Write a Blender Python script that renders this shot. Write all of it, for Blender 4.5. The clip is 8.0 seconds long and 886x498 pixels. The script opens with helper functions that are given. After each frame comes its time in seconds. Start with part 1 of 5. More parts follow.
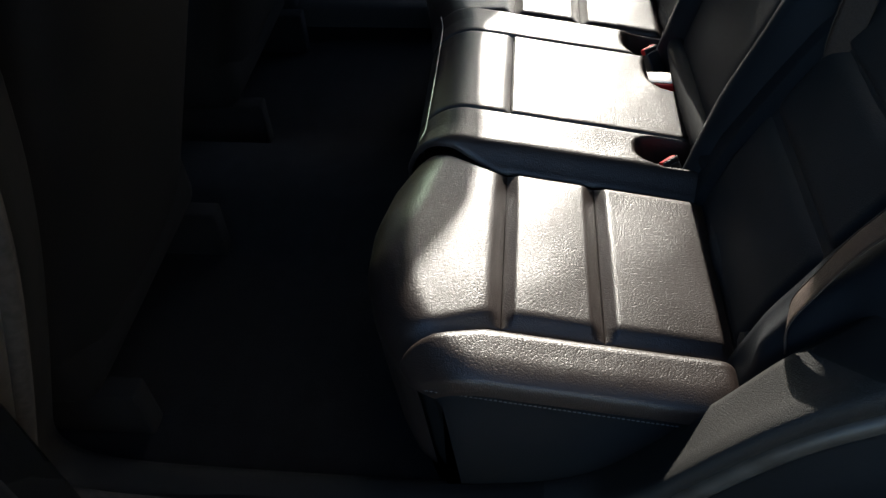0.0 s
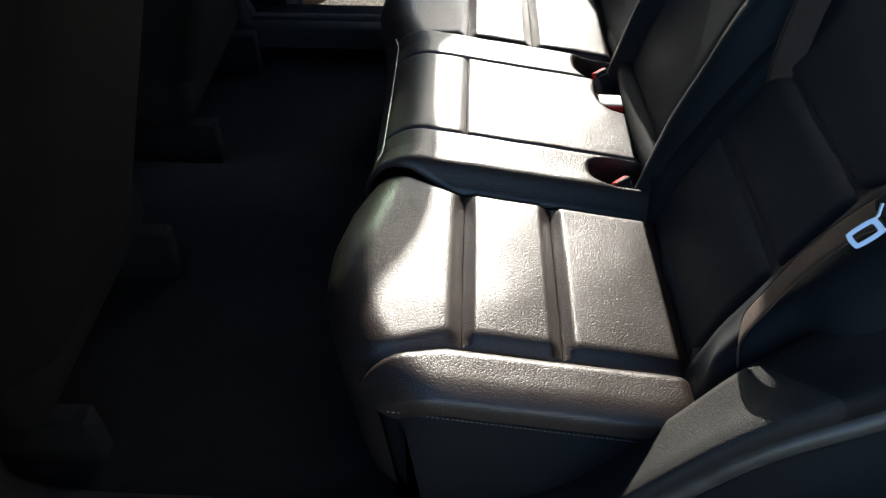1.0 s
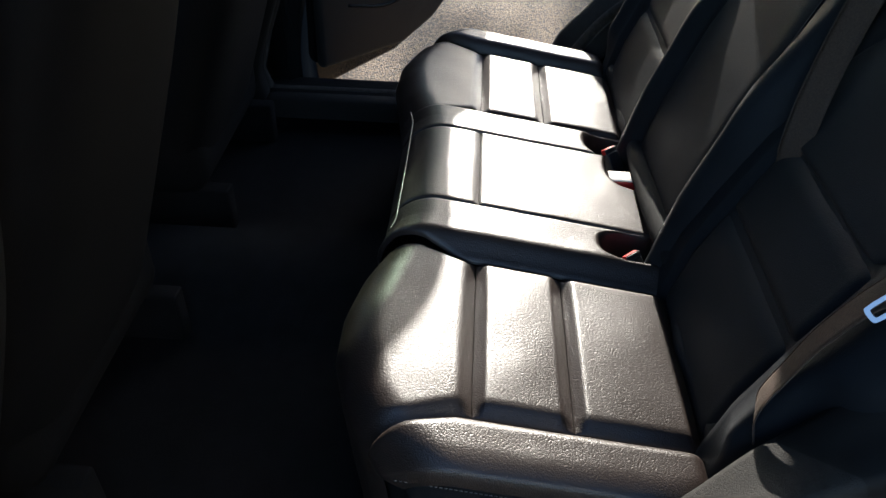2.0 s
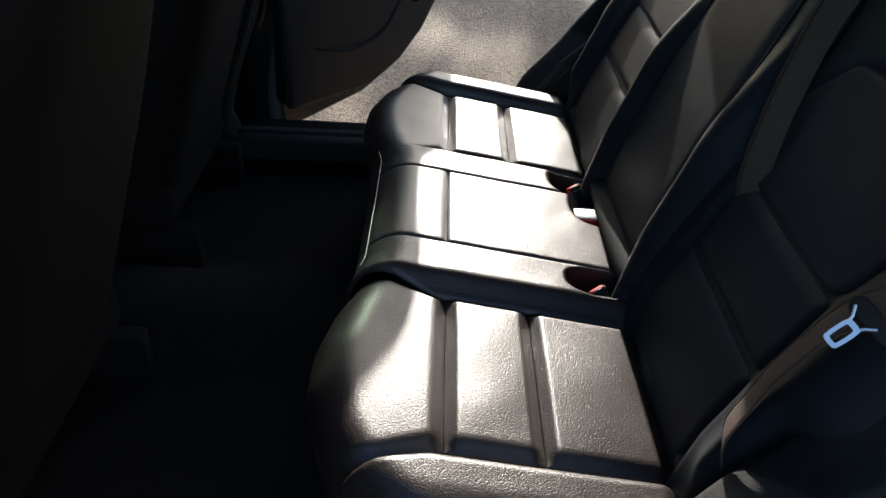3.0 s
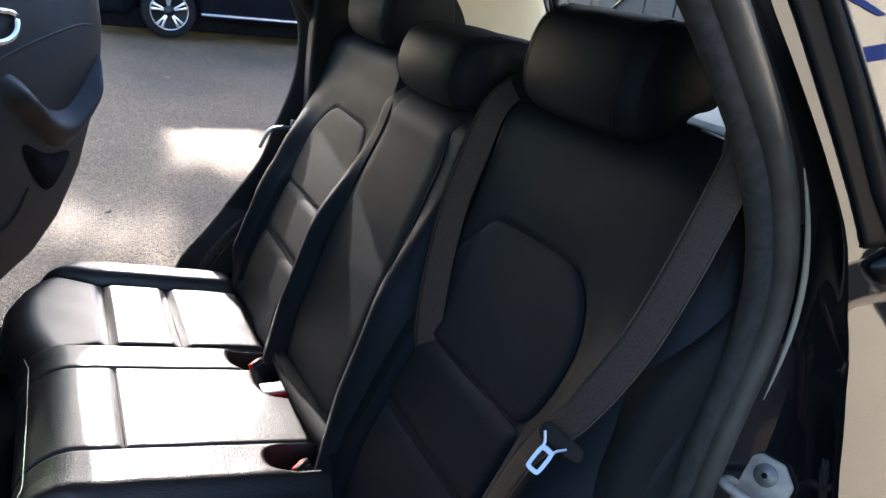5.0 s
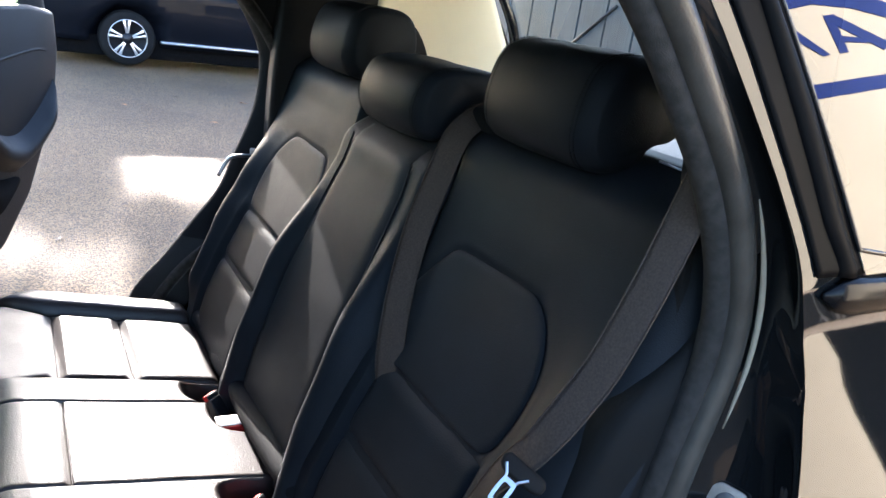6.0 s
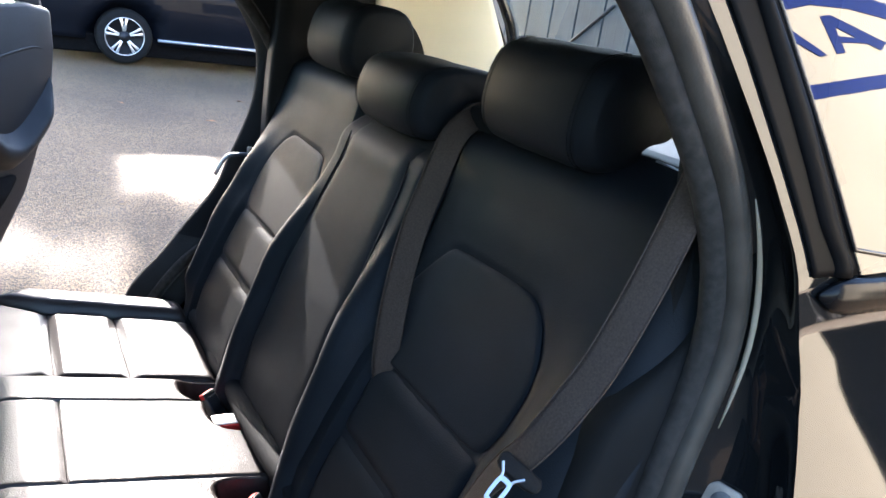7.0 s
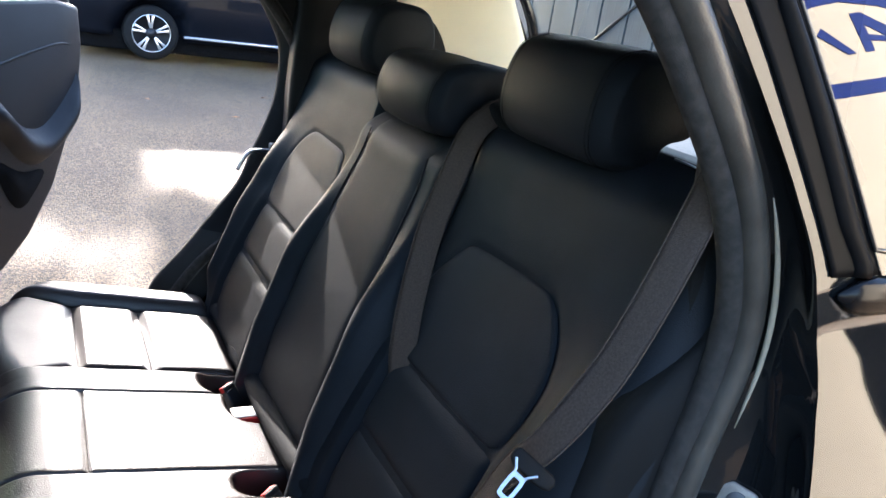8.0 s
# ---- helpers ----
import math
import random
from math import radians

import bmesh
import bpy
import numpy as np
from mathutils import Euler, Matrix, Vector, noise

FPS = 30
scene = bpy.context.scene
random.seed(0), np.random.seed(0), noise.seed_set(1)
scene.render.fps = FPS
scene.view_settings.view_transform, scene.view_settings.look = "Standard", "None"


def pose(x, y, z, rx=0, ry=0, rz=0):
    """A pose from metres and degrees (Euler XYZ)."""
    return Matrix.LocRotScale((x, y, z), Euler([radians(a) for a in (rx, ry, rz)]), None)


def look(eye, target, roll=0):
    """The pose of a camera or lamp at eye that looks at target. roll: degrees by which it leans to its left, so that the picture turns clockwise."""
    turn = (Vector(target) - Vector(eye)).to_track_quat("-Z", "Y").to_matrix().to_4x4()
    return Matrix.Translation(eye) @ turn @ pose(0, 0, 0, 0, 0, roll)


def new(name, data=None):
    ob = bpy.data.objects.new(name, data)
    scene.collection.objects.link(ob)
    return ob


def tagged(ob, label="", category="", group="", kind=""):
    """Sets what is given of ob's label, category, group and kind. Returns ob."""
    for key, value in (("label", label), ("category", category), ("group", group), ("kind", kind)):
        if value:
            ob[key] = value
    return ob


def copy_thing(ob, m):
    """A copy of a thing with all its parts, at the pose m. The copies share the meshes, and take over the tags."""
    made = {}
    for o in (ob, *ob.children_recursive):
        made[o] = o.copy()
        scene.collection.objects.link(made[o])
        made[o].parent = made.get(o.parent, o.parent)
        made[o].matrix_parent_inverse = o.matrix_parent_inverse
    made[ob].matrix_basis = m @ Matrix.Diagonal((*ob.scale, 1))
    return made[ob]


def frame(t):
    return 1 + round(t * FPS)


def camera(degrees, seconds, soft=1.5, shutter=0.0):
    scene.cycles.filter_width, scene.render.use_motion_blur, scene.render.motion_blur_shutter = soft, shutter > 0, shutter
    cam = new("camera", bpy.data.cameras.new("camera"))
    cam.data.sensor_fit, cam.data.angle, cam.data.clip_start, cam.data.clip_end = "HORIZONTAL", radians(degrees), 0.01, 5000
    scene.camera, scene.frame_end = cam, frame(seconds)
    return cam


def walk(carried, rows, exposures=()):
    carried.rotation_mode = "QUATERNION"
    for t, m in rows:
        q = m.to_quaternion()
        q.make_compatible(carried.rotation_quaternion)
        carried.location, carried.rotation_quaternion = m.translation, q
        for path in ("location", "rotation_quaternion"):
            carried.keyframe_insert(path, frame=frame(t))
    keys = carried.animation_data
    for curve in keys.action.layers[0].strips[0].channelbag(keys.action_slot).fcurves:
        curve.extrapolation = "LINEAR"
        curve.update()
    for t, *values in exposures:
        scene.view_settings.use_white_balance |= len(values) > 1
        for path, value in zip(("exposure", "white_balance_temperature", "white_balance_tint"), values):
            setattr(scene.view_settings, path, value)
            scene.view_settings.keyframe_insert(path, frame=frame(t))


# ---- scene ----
cam = camera(61.39, 8.0)
PATH = [
    (0.00, look((-1.1705, 0.3536, 1.4063), (-0.1359, 0.4854, 0.3282), -3.09)),
    (0.50, look((-1.1684, 0.3614, 1.4100), (-0.1316, 0.4148, 0.3274), -0.89)),
    (1.00, look((-1.1741, 0.3662, 1.4107), (-0.1056, 0.3996, 0.3585), 0.34)),
    (1.50, look((-1.1787, 0.3776, 1.4068), (-0.0405, 0.4185, 0.4305), 1.60)),
    (3.00, look((-1.1993, 0.3878, 1.4034), (0.0227, 0.3644, 0.5339), 3.19)),
    (3.50, look((-1.2003, 0.4097, 1.3984), (0.0353, 0.1772, 0.5803), 5.54)),
    (4.00, look((-1.1939, 0.4223, 1.4039), (0.0416, -0.0025, 0.6671), 6.24)),
    (4.50, look((-1.1829, 0.4210, 1.4053), (0.0483, -0.1579, 0.7736), 6.84)),
    (5.00, look((-1.1808, 0.4182, 1.4092), (0.0550, -0.2490, 0.8822), 7.30)),
    (6.50, look((-1.1756, 0.4170, 1.4042), (0.0416, -0.3299, 0.9454), 8.68)),
    (7.00, look((-1.1771, 0.4169, 1.4055), (0.0408, -0.3282, 0.9457), 8.64)),
    (7.50, look((-1.1778, 0.4154, 1.4075), (0.0409, -0.3260, 0.9436), 8.25)),
    (8.00, look((-1.1829, 0.4129, 1.4060), (0.0535, -0.2939, 0.9351), 8.66)),
]
walk(cam, PATH, [(0, 2.1, 5900, 6), (0.5, 2.4, 5900, 6), (1.0, 2.5, 5900, 6), (1.5, 2.4, 5900, 7), (3.0, 2.15, 5900, 8), (3.5, 1.75, 5900, 9),
                 (4.0, 1.95, 5850, 10), (4.5, 2.35, 5800, 11), (5.0, 3.0, 5700, 12), (6.5, 3.6, 5750, 13), (7.0, 3.65, 5750, 13), (8, 3.65, 5750, 13)])

# ---- light ----
SUN_EL, SUN_BACK = radians(22.8), 0.058
to_sun = Vector((1.0, -SUN_BACK, 0.0)).normalized() * math.cos(SUN_EL) + Vector((0, 0, math.sin(SUN_EL)))
world = bpy.data.worlds.new("sky")
scene.world = world
world.use_nodes = True
wn = world.node_tree.nodes
sky = wn.new("ShaderNodeTexSky")
sky.sky_type, sky.sun_disc = "NISHITA", False
sky.dust_density = 1.8
sky.sun_elevation, sky.sun_rotation = SUN_EL, math.atan2(to_sun.x, to_sun.y)
world.node_tree.links.new(sky.outputs[0], wn["Background"].inputs[0])
wn["Background"].inputs[1].default_value = 0.118
sun = new("sun", bpy.data.lights.new("sun", "SUN"))
sun.data.energy, sun.data.angle, sun.data.color = 3.45, radians(0.6), (1.0, 0.88, 0.73)
sun.matrix_world = look(to_sun * 40, (0, 0, 0))


# ---- materials ----
def material(name, colour, rough=0.5, metal=0.0, vary=0.0, vary_scale=4.0, bump=0.0, bump_scale=80.0, coat=0.0,
             spec=0.5, ior=1.5, second=None, rough_vary=0.0, cells=False, detail=3.0):
    """A surface with blotches of a second colour, finer grain in its relief and an uneven gloss."""
    m = bpy.data.materials.new(name)
    m.use_nodes = True
    nt = m.node_tree
    n, link = nt.nodes, nt.links.new
    b = n["Principled BSDF"]
    b.inputs["Base Color"].default_value = (*colour, 1)
    b.inputs["Roughness"].default_value = rough
    b.inputs["Metallic"].default_value = metal
    b.inputs["Specular IOR Level"].default_value = spec
    b.inputs["IOR"].default_value = ior
    b.inputs["Coat Weight"].default_value = coat
    b.inputs["Coat Roughness"].default_value = 0.03
    tc = n.new("ShaderNodeTexCoord")
    if vary or second:
        big = n.new("ShaderNodeTexNoise")
        big.inputs["Scale"].default_value, big.inputs["Detail"].default_value = vary_scale, 5
        link(tc.outputs["Object"], big.inputs["Vector"])
        ramp = n.new("ShaderNodeValToRGB")
        ramp.color_ramp.elements[0].position, ramp.color_ramp.elements[1].position = 0.35, 0.68
        other = second or tuple(min(1, c * (1 + vary)) for c in colour)
        first = colour if second else tuple(c * (1 - vary) for c in colour)
        ramp.color_ramp.elements[0].color, ramp.color_ramp.elements[1].color = (*first, 1), (*other, 1)
        link(big.outputs["Fac"], ramp.inputs[0])
        link(ramp.outputs[0], b.inputs["Base Color"])
    if rough_vary:
        rn = n.new("ShaderNodeTexNoise")
        rn.inputs["Scale"].default_value, rn.inputs["Detail"].default_value = vary_scale * 2.3, 6
        link(tc.outputs["Object"], rn.inputs["Vector"])
        mr = n.new("ShaderNodeMapRange")
        mr.inputs["To Min"].default_value, mr.inputs["To Max"].default_value = max(0.02, rough - rough_vary), rough + rough_vary
        link(rn.outputs["Fac"], mr.inputs["Value"])
        link(mr.outputs[0], b.inputs["Roughness"])
    if bump:
        bp = n.new("ShaderNodeBump")
        bp.inputs["Strength"].default_value, bp.inputs["Distance"].default_value = min(1.0, bump), 0.001
        if cells:
            v = n.new("ShaderNodeTexVoronoi")
            v.feature = "F1"
            v.inputs["Scale"].default_value = bump_scale
            warp = n.new("ShaderNodeTexNoise")
            warp.inputs["Scale"].default_value = bump_scale * 0.5
            add = n.new("ShaderNodeMixRGB")
            add.blend_type, add.inputs[0].default_value = "LINEAR_LIGHT", 0.22 / bump_scale
            link(tc.outputs["Object"], warp.inputs["Vector"])
            link(tc.outputs["Object"], add.inputs[1])
            link(warp.outputs["Color"], add.inputs[2])
            link(add.outputs[0], v.inputs["Vector"])
            mul = n.new("ShaderNodeMath")
            square = n.new("ShaderNodeMath")
            square.operation, square.inputs[1].default_value = "POWER", 1.6
            link(v.outputs["Distance"], square.inputs[0])
            mul.operation = "MULTIPLY"
            mul.inputs[1].default_value = -1
            link(square.outputs[0], mul.inputs[0])
            link(mul.outputs[0], bp.inputs["Height"])
        else:
            f = n.new("ShaderNodeTexNoise")
            f.inputs["Scale"].default_value, f.inputs["Detail"].default_value = bump_scale, detail
            link(tc.outputs["Object"], f.inputs["Vector"])
            link(f.outputs["Fac"], bp.inputs["Height"])
        link(bp.outputs[0], b.inputs["Normal"])
    return m


def glass(name, tint, rough=0.0, ior=0.0, gloss=0.08):
    m = bpy.data.materials.new(name)
    m.use_nodes = True
    n, link = m.node_tree.nodes, m.node_tree.links.new
    n.remove(n["Principled BSDF"])
    tr, gl, mix, fr = (n.new("ShaderNode" + k) for k in ("BsdfTransparent", "BsdfGlossy", "MixShader", "Fresnel"))
    tr.inputs[0].default_value = (*tint, 1)
    gl.inputs["Roughness"].default_value = rough
    mix.inputs[0].default_value = gloss
    if ior:
        fr.inputs["IOR"].default_value = ior
        link(fr.outputs[0], mix.inputs[0])
    link(tr.outputs[0], mix.inputs[1])
    link(gl.outputs[0], mix.inputs[2])
    link(mix.outputs[0], n["Material Output"].inputs[0])
    return m


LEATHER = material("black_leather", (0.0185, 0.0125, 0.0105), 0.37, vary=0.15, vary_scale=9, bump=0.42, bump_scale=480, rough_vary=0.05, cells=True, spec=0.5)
# Base kept near black to carry the deep shade round the front seats.
LEATHER_FRONT = material("shade_black_cover", (0.0028, 0.0028, 0.0032), 0.8, vary=0.2, vary_scale=9, bump=0.3, bump_scale=500, spec=0.1)
# Backrest leather; the blue in its base colour stands in for skylight.
LEATHER_BACK = material("black_leather_sky_tint", (0.0086, 0.0104, 0.0132), 0.57, vary=0.2, vary_scale=7, bump=0.2, bump_scale=560, rough_vary=0.06, cells=True, spec=0.11)
SEAM = material("seam_shadow_thread", (0.0055, 0.006, 0.007), 0.85, vary=0.2, bump=0.3, bump_scale=900, spec=0.15)
THREAD = material("grey_stitch_thread", (0.10, 0.10, 0.10), 0.7, vary=0.2)
PLASTIC = material("black_grained_plastic", (0.011, 0.0115, 0.013), 0.5, vary=0.15, vary_scale=12, bump=0.35, bump_scale=900, spec=0.35)
PLASTIC_SOFT = material("dark_grey_trim_plastic", (0.0075, 0.0072, 0.0070), 0.7, vary=0.15, vary_scale=6, bump=0.6, bump_scale=900, spec=0.14)
GLOSS_PLASTIC = material("gloss_black_plastic", (0.012, 0.012, 0.013), 0.22, vary=0.2, vary_scale=20)
CARPET = material("black_carpet", (0.004, 0.004, 0.0045), 0.95, spec=0.1, vary=0.3, vary_scale=30, bump=1.0, bump_scale=700)
RUBBER = material("door_seal_rubber", (0.044, 0.0385, 0.0320), 0.36, vary=0.25, vary_scale=25, bump=0.3, bump_scale=300, rough_vary=0.1, spec=0.35)
RUBBER_CLOTH = material("seal_cloth", (0.030, 0.0265, 0.0235), 0.9, spec=0.2, vary=0.25, vary_scale=90, bump=0.8, bump_scale=900)
WEBBING = material("belt_webbing", (0.054, 0.038, 0.029), 0.85, vary=0.22, vary_scale=420, bump=0.9, bump_scale=1100, detail=1.0, spec=0.25)
PAINT = material("black_car_paint", (0.006, 0.0065, 0.007), 0.3, coat=1.0, vary=0.1, vary_scale=3, spec=0.0)
PAINT.node_tree.nodes["Principled BSDF"].inputs["Coat IOR"].default_value = 1.42
CREAM_TRIM = material("cream_pillar_trim", (0.76, 0.69, 0.52), 0.7, vary=0.04, vary_scale=5, bump=0.3, bump_scale=900)
HEADLINER = material("black_headliner_cloth", (0.02, 0.02, 0.021), 0.9, vary=0.15, vary_scale=20, bump=0.5, bump_scale=800)
# Warm base holds the light that the cream truck throws on the zinc.
STEEL = material("zinc_steel", (0.40, 0.335, 0.27), 0.5, metal=0.3, vary=0.2, vary_scale=60, bump=0.15, bump_scale=400, rough_vary=0.1)
BOLT = material("dark_steel_bolt", (0.22, 0.20, 0.185), 0.55, metal=0.4, vary=0.2, vary_scale=90)
# Cream base paints the truck's reflection, not wear.
REFLECTION_BEAD = material("reflection_toned_bead", (0.27, 0.225, 0.165), 0.6, spec=0.25, vary=0.06, vary_scale=60)
SATIN = material("satin_bright_steel", (0.38, 0.395, 0.42), 0.33, metal=1.0, vary=0.05, vary_scale=60)
CHROME = material("bright_chrome", (0.75, 0.76, 0.78), 0.12, metal=1.0, vary=0.05, vary_scale=40)
STRIP = material("dull_bright_trim", (0.42, 0.44, 0.48), 0.35, metal=0.8, vary=0.1, vary_scale=3)
MOULDING = material("black_moulding", (0.004, 0.004, 0.0045), 0.22, vary=0.1, vary_scale=20, spec=0.12)
SKIRT = material("matt_black_skirt", (0.0022, 0.0022, 0.0022), 0.9, vary=0.2, vary_scale=3, spec=0.05)
# Lighter copy of the trim plastic, for the part in the sun patch.
LIT_TRIM = material("grained_trim_sunlit", (0.0135, 0.0130, 0.0120), 0.7, vary=0.15, vary_scale=10, bump=0.7, bump_scale=620, cells=True, spec=0.25)
RED = material("red_button_plastic", (0.36, 0.012, 0.010), 0.6, vary=0.1, vary_scale=60, spec=0.2)
PALE = material("pale_label_fabric", (0.62, 0.58, 0.54), 0.6, vary=0.06, vary_scale=60)
GLASS_CLEAR = glass("clear_car_glass", (0.86, 0.92, 0.88))
GLASS_GREEN = glass("green_tinted_glass", (0.34, 0.46, 0.36))
GLASS_DARK = glass("privacy_glass", (0.05, 0.055, 0.06), ior=1.75)
VAN_PAINT = material("cream_van_paint", (0.64, 0.58, 0.46), 0.35, vary=0.04, vary_scale=1.5, rough_vary=0.05)
BLUE = material("blue_lettering", (0.012, 0.03, 0.19), 0.4, vary=0.1, vary_scale=4)
GATE = material("blue_grey_sheet_steel", (0.020, 0.032, 0.046), 0.6, metal=0.0, vary=0.18, vary_scale=2.5, bump=0.2, bump_scale=60, rough_vary=0.1)
TYRE = material("tyre_rubber", (0.009, 0.009, 0.009), 0.85, spec=0.2, vary=0.2, vary_scale=20, bump=0.4, bump_scale=200)
ALLOY = material("machined_alloy", (0.62, 0.63, 0.65), 0.28, metal=0.9, vary=0.06, vary_scale=20)
PILLAR_BLACK = material("matt_black_pillar", (0.003, 0.003, 0.0033), 0.5, vary=0.1, vary_scale=10, spec=0.04)
DARK_METAL = material("dark_painted_metal", (0.02, 0.02, 0.022), 0.4, metal=0.3, vary=0.2, vary_scale=20)
SUV_PAINT = material("dark_navy_car_paint", (0.004, 0.005, 0.008), 0.45, coat=0.08, vary=0.1, vary_scale=2, spec=0.06)
LAMP_RED = material("red_lamp_lens", (0.6, 0.03, 0.02), 0.15, vary=0.1, vary_scale=30)
BARK = material("grey_brown_bark", (0.12, 0.09, 0.07), 0.9, vary=0.3, vary_scale=8, bump=1.0, bump_scale=60)
LEAF_GREEN = material("tree_leaf", (0.06, 0.10, 0.025), 0.55, second=(0.13, 0.12, 0.03), vary_scale=3)
LEAF_OR = material("orange_dry_leaf", (0.34, 0.13, 0.03), 0.6, vary=0.35, vary_scale=60)
LEAF_BR = material("brown_dry_leaf", (0.055, 0.030, 0.016), 0.7, vary=0.35, vary_scale=60)


def asphalt():
    m = material("worn_asphalt", (0.128, 0.120, 0.112), 0.85, bump=1.0, bump_scale=160, detail=4)
    n, link = m.node_tree.nodes, m.node_tree.links.new
    b, tc = n["Principled BSDF"], n["Texture Coordinate"]
    v = n.new("ShaderNodeTexVoronoi")
    v.inputs["Scale"].default_value = 150
    big = n.new("ShaderNodeTexNoise")
    big.inputs["Scale"].default_value, big.inputs["Detail"].default_value = 0.9, 7
    for x in (v, big):
        link(tc.outputs["Object"], x.inputs["Vector"])
    stones = n.new("ShaderNodeValToRGB")
    e = stones.color_ramp.elements
    e[0].color, e[1].color = (0.050, 0.035, 0.022, 1), (0.245, 0.160, 0.080, 1)
    e[0].position, e[1].position = 0.15, 1.0
    sep = n.new("ShaderNodeSeparateColor")
    link(v.outputs["Color"], sep.inputs[0])
    link(sep.outputs[0], stones.inputs[0])
    stain = n.new("ShaderNodeValToRGB")
    e = stain.color_ramp.elements
    e[0].position, e[1].position = 0.35, 0.65
    e[0].color, e[1].color = (0.72, 0.72, 0.74, 1), (1.1, 1.08, 1.04, 1)
    link(big.outputs["Fac"], stain.inputs[0])
    mul = n.new("ShaderNodeMixRGB")
    mul.blend_type, mul.inputs[0].default_value = "MULTIPLY", 1
    link(stones.outputs[0], mul.inputs[1])
    link(stain.outputs[0], mul.inputs[2])
    link(mul.outputs[0], b.inputs["Base Color"])
    bp = n["Bump"]
    bp.inputs["Distance"].default_value = 0.004
    link(v.outputs["Distance"], bp.inputs["Height"])
    return m


ASPHALT = asphalt()


# ---- building helpers ----
PLACE = {}


def thing(name, loc, label, category, group="", kind=""):
    ob = new(name)
    ob.location = loc
    PLACE[ob] = Matrix.Translation(loc)
    return tagged(ob, label, category, group, kind)


def part(name, bm, material, parent, label="", flat=False, local=False):
    """One mesh object under a thing or a part; the points are given in the world, or in the parent's own frame if local."""
    me = bpy.data.meshes.new(name)
    bm.to_mesh(me)
    bm.free()
    if not flat:
        for p in me.polygons:
            p.use_smooth = True
    me.materials.append(material)
    ob = new(name, me)
    if parent is not None:
        ob.parent = parent
        if local:
            PLACE[ob] = PLACE[parent]
        else:
            ob.matrix_parent_inverse = PLACE[parent].inverted()
            PLACE[ob] = Matrix.Identity(4)
    else:
        PLACE[ob] = Matrix.Identity(4)
    return tagged(ob, label)


def sheet(bm, pts, closed_u=False, closed_v=False):
    """Faces over a grid of points: rows of equal length."""
    vs = [[bm.verts.new(p) for p in row] for row in pts]
    nu, nv = len(vs), len(vs[0])
    for i in range(nu if closed_u else nu - 1):
        for j in range(nv if closed_v else nv - 1):
            a, b, c, d = vs[i][j], vs[(i + 1) % nu][j], vs[(i + 1) % nu][(j + 1) % nv], vs[i][(j + 1) % nv]
            try:
                bm.faces.new((a, b, c, d))
            except ValueError:
                pass
    return vs


def slab(pts, back, closed_u=False):
    """A sheet of points with a thickness: the back points are the same grid moved by the function back."""
    bm = bmesh.new()
    f = sheet(bm, pts, closed_u)
    r = sheet(bm, [[back(Vector(p)) for p in row] for row in pts], closed_u)
    nu, nv = len(f), len(f[0])
    for i in range(nu if closed_u else nu - 1):
        k = (i + 1) % nu
        bm.faces.new((f[i][0], f[k][0], r[k][0], r[i][0]))
        bm.faces.new((f[i][-1], f[k][-1], r[k][-1], r[i][-1]))
    if not closed_u:
        for j in range(nv - 1):
            bm.faces.new((f[0][j], f[0][j + 1], r[0][j + 1], r[0][j]))
            bm.faces.new((f[-1][j], f[-1][j + 1], r[-1][j + 1], r[-1][j]))
    bmesh.ops.recalc_face_normals(bm, faces=bm.faces)
    return bm


def spline(pts, n, closed=False):
    """n points along a smooth curve through pts."""
    P = [Vector(p) for p in pts]
    m = len(P)
    out = []
    spans = m if closed else m - 1
    dense = []
    for i in range(spans):
        p1, p2 = P[i], P[(i + 1) % m]
        p0 = P[i - 1] if (i > 0 or closed) else p1 * 2 - p2
        p3 = P[(i + 2) % m] if (i + 2 < m or closed) else p2 * 2 - p1
        for k in range(16):
            t = k / 16
            dense.append(0.5 * (2 * p1 + (p2 - p0) * t + (2 * p0 - 5 * p1 + 4 * p2 - p3) * t * t + (3 * p1 - p0 - 3 * p2 + p3) * t ** 3))
    dense.append(P[0].copy() if closed else P[-1].copy())
    d = [0.0]
    for a, b in zip(dense, dense[1:]):
        d.append(d[-1] + (b - a).length)
    count = n if closed else n - 1
    j = 0
    for k in range(n):
        s = d[-1] * k / count
        while j < len(d) - 2 and d[j + 1] < s:
            j += 1
        w = (s - d[j]) / max(1e-9, d[j + 1] - d[j])
        out.append(dense[j].lerp(dense[j + 1], min(1, w)))
    return out


def tube(bm, pts, r, sides=8, closed=False, squash=None):
    """A round bar along points; squash: (axis vector, factor) flattens it along an axis."""
    P = [Vector(p) for p in pts]
    n = len(P)
    rings = []
    ref = Vector((0.31, 0.17, 0.93))
    for i, p in enumerate(P):
        a, b = (P[i - 1], P[(i + 1) % n]) if closed else (P[max(0, i - 1)], P[min(n - 1, i + 1)])
        t = (b - a).normalized()
        u = t.cross(ref).normalized()
        v = t.cross(u)
        rad = r(i / max(1, n - 1)) if callable(r) else r
        ring = []
        for k in range(sides):
            o = (u * math.cos(2 * math.pi * k / sides) + v * math.sin(2 * math.pi * k / sides)) * rad
            if squash:
                o -= squash[0] * o.dot(squash[0]) * (1 - squash[1])
            ring.append(p + o)
        rings.append(ring)
    vs = sheet(bm, rings, closed_u=closed, closed_v=True)
    if not closed:
        bm.faces.new(vs[0])
        bm.faces.new(vs[-1][::-1])
    return bm


def tube_bm(pts, r, sides=8, closed=False, squash=None):
    bm = tube(bmesh.new(), pts, r, sides, closed, squash)
    bmesh.ops.recalc_face_normals(bm, faces=bm.faces)
    return bm


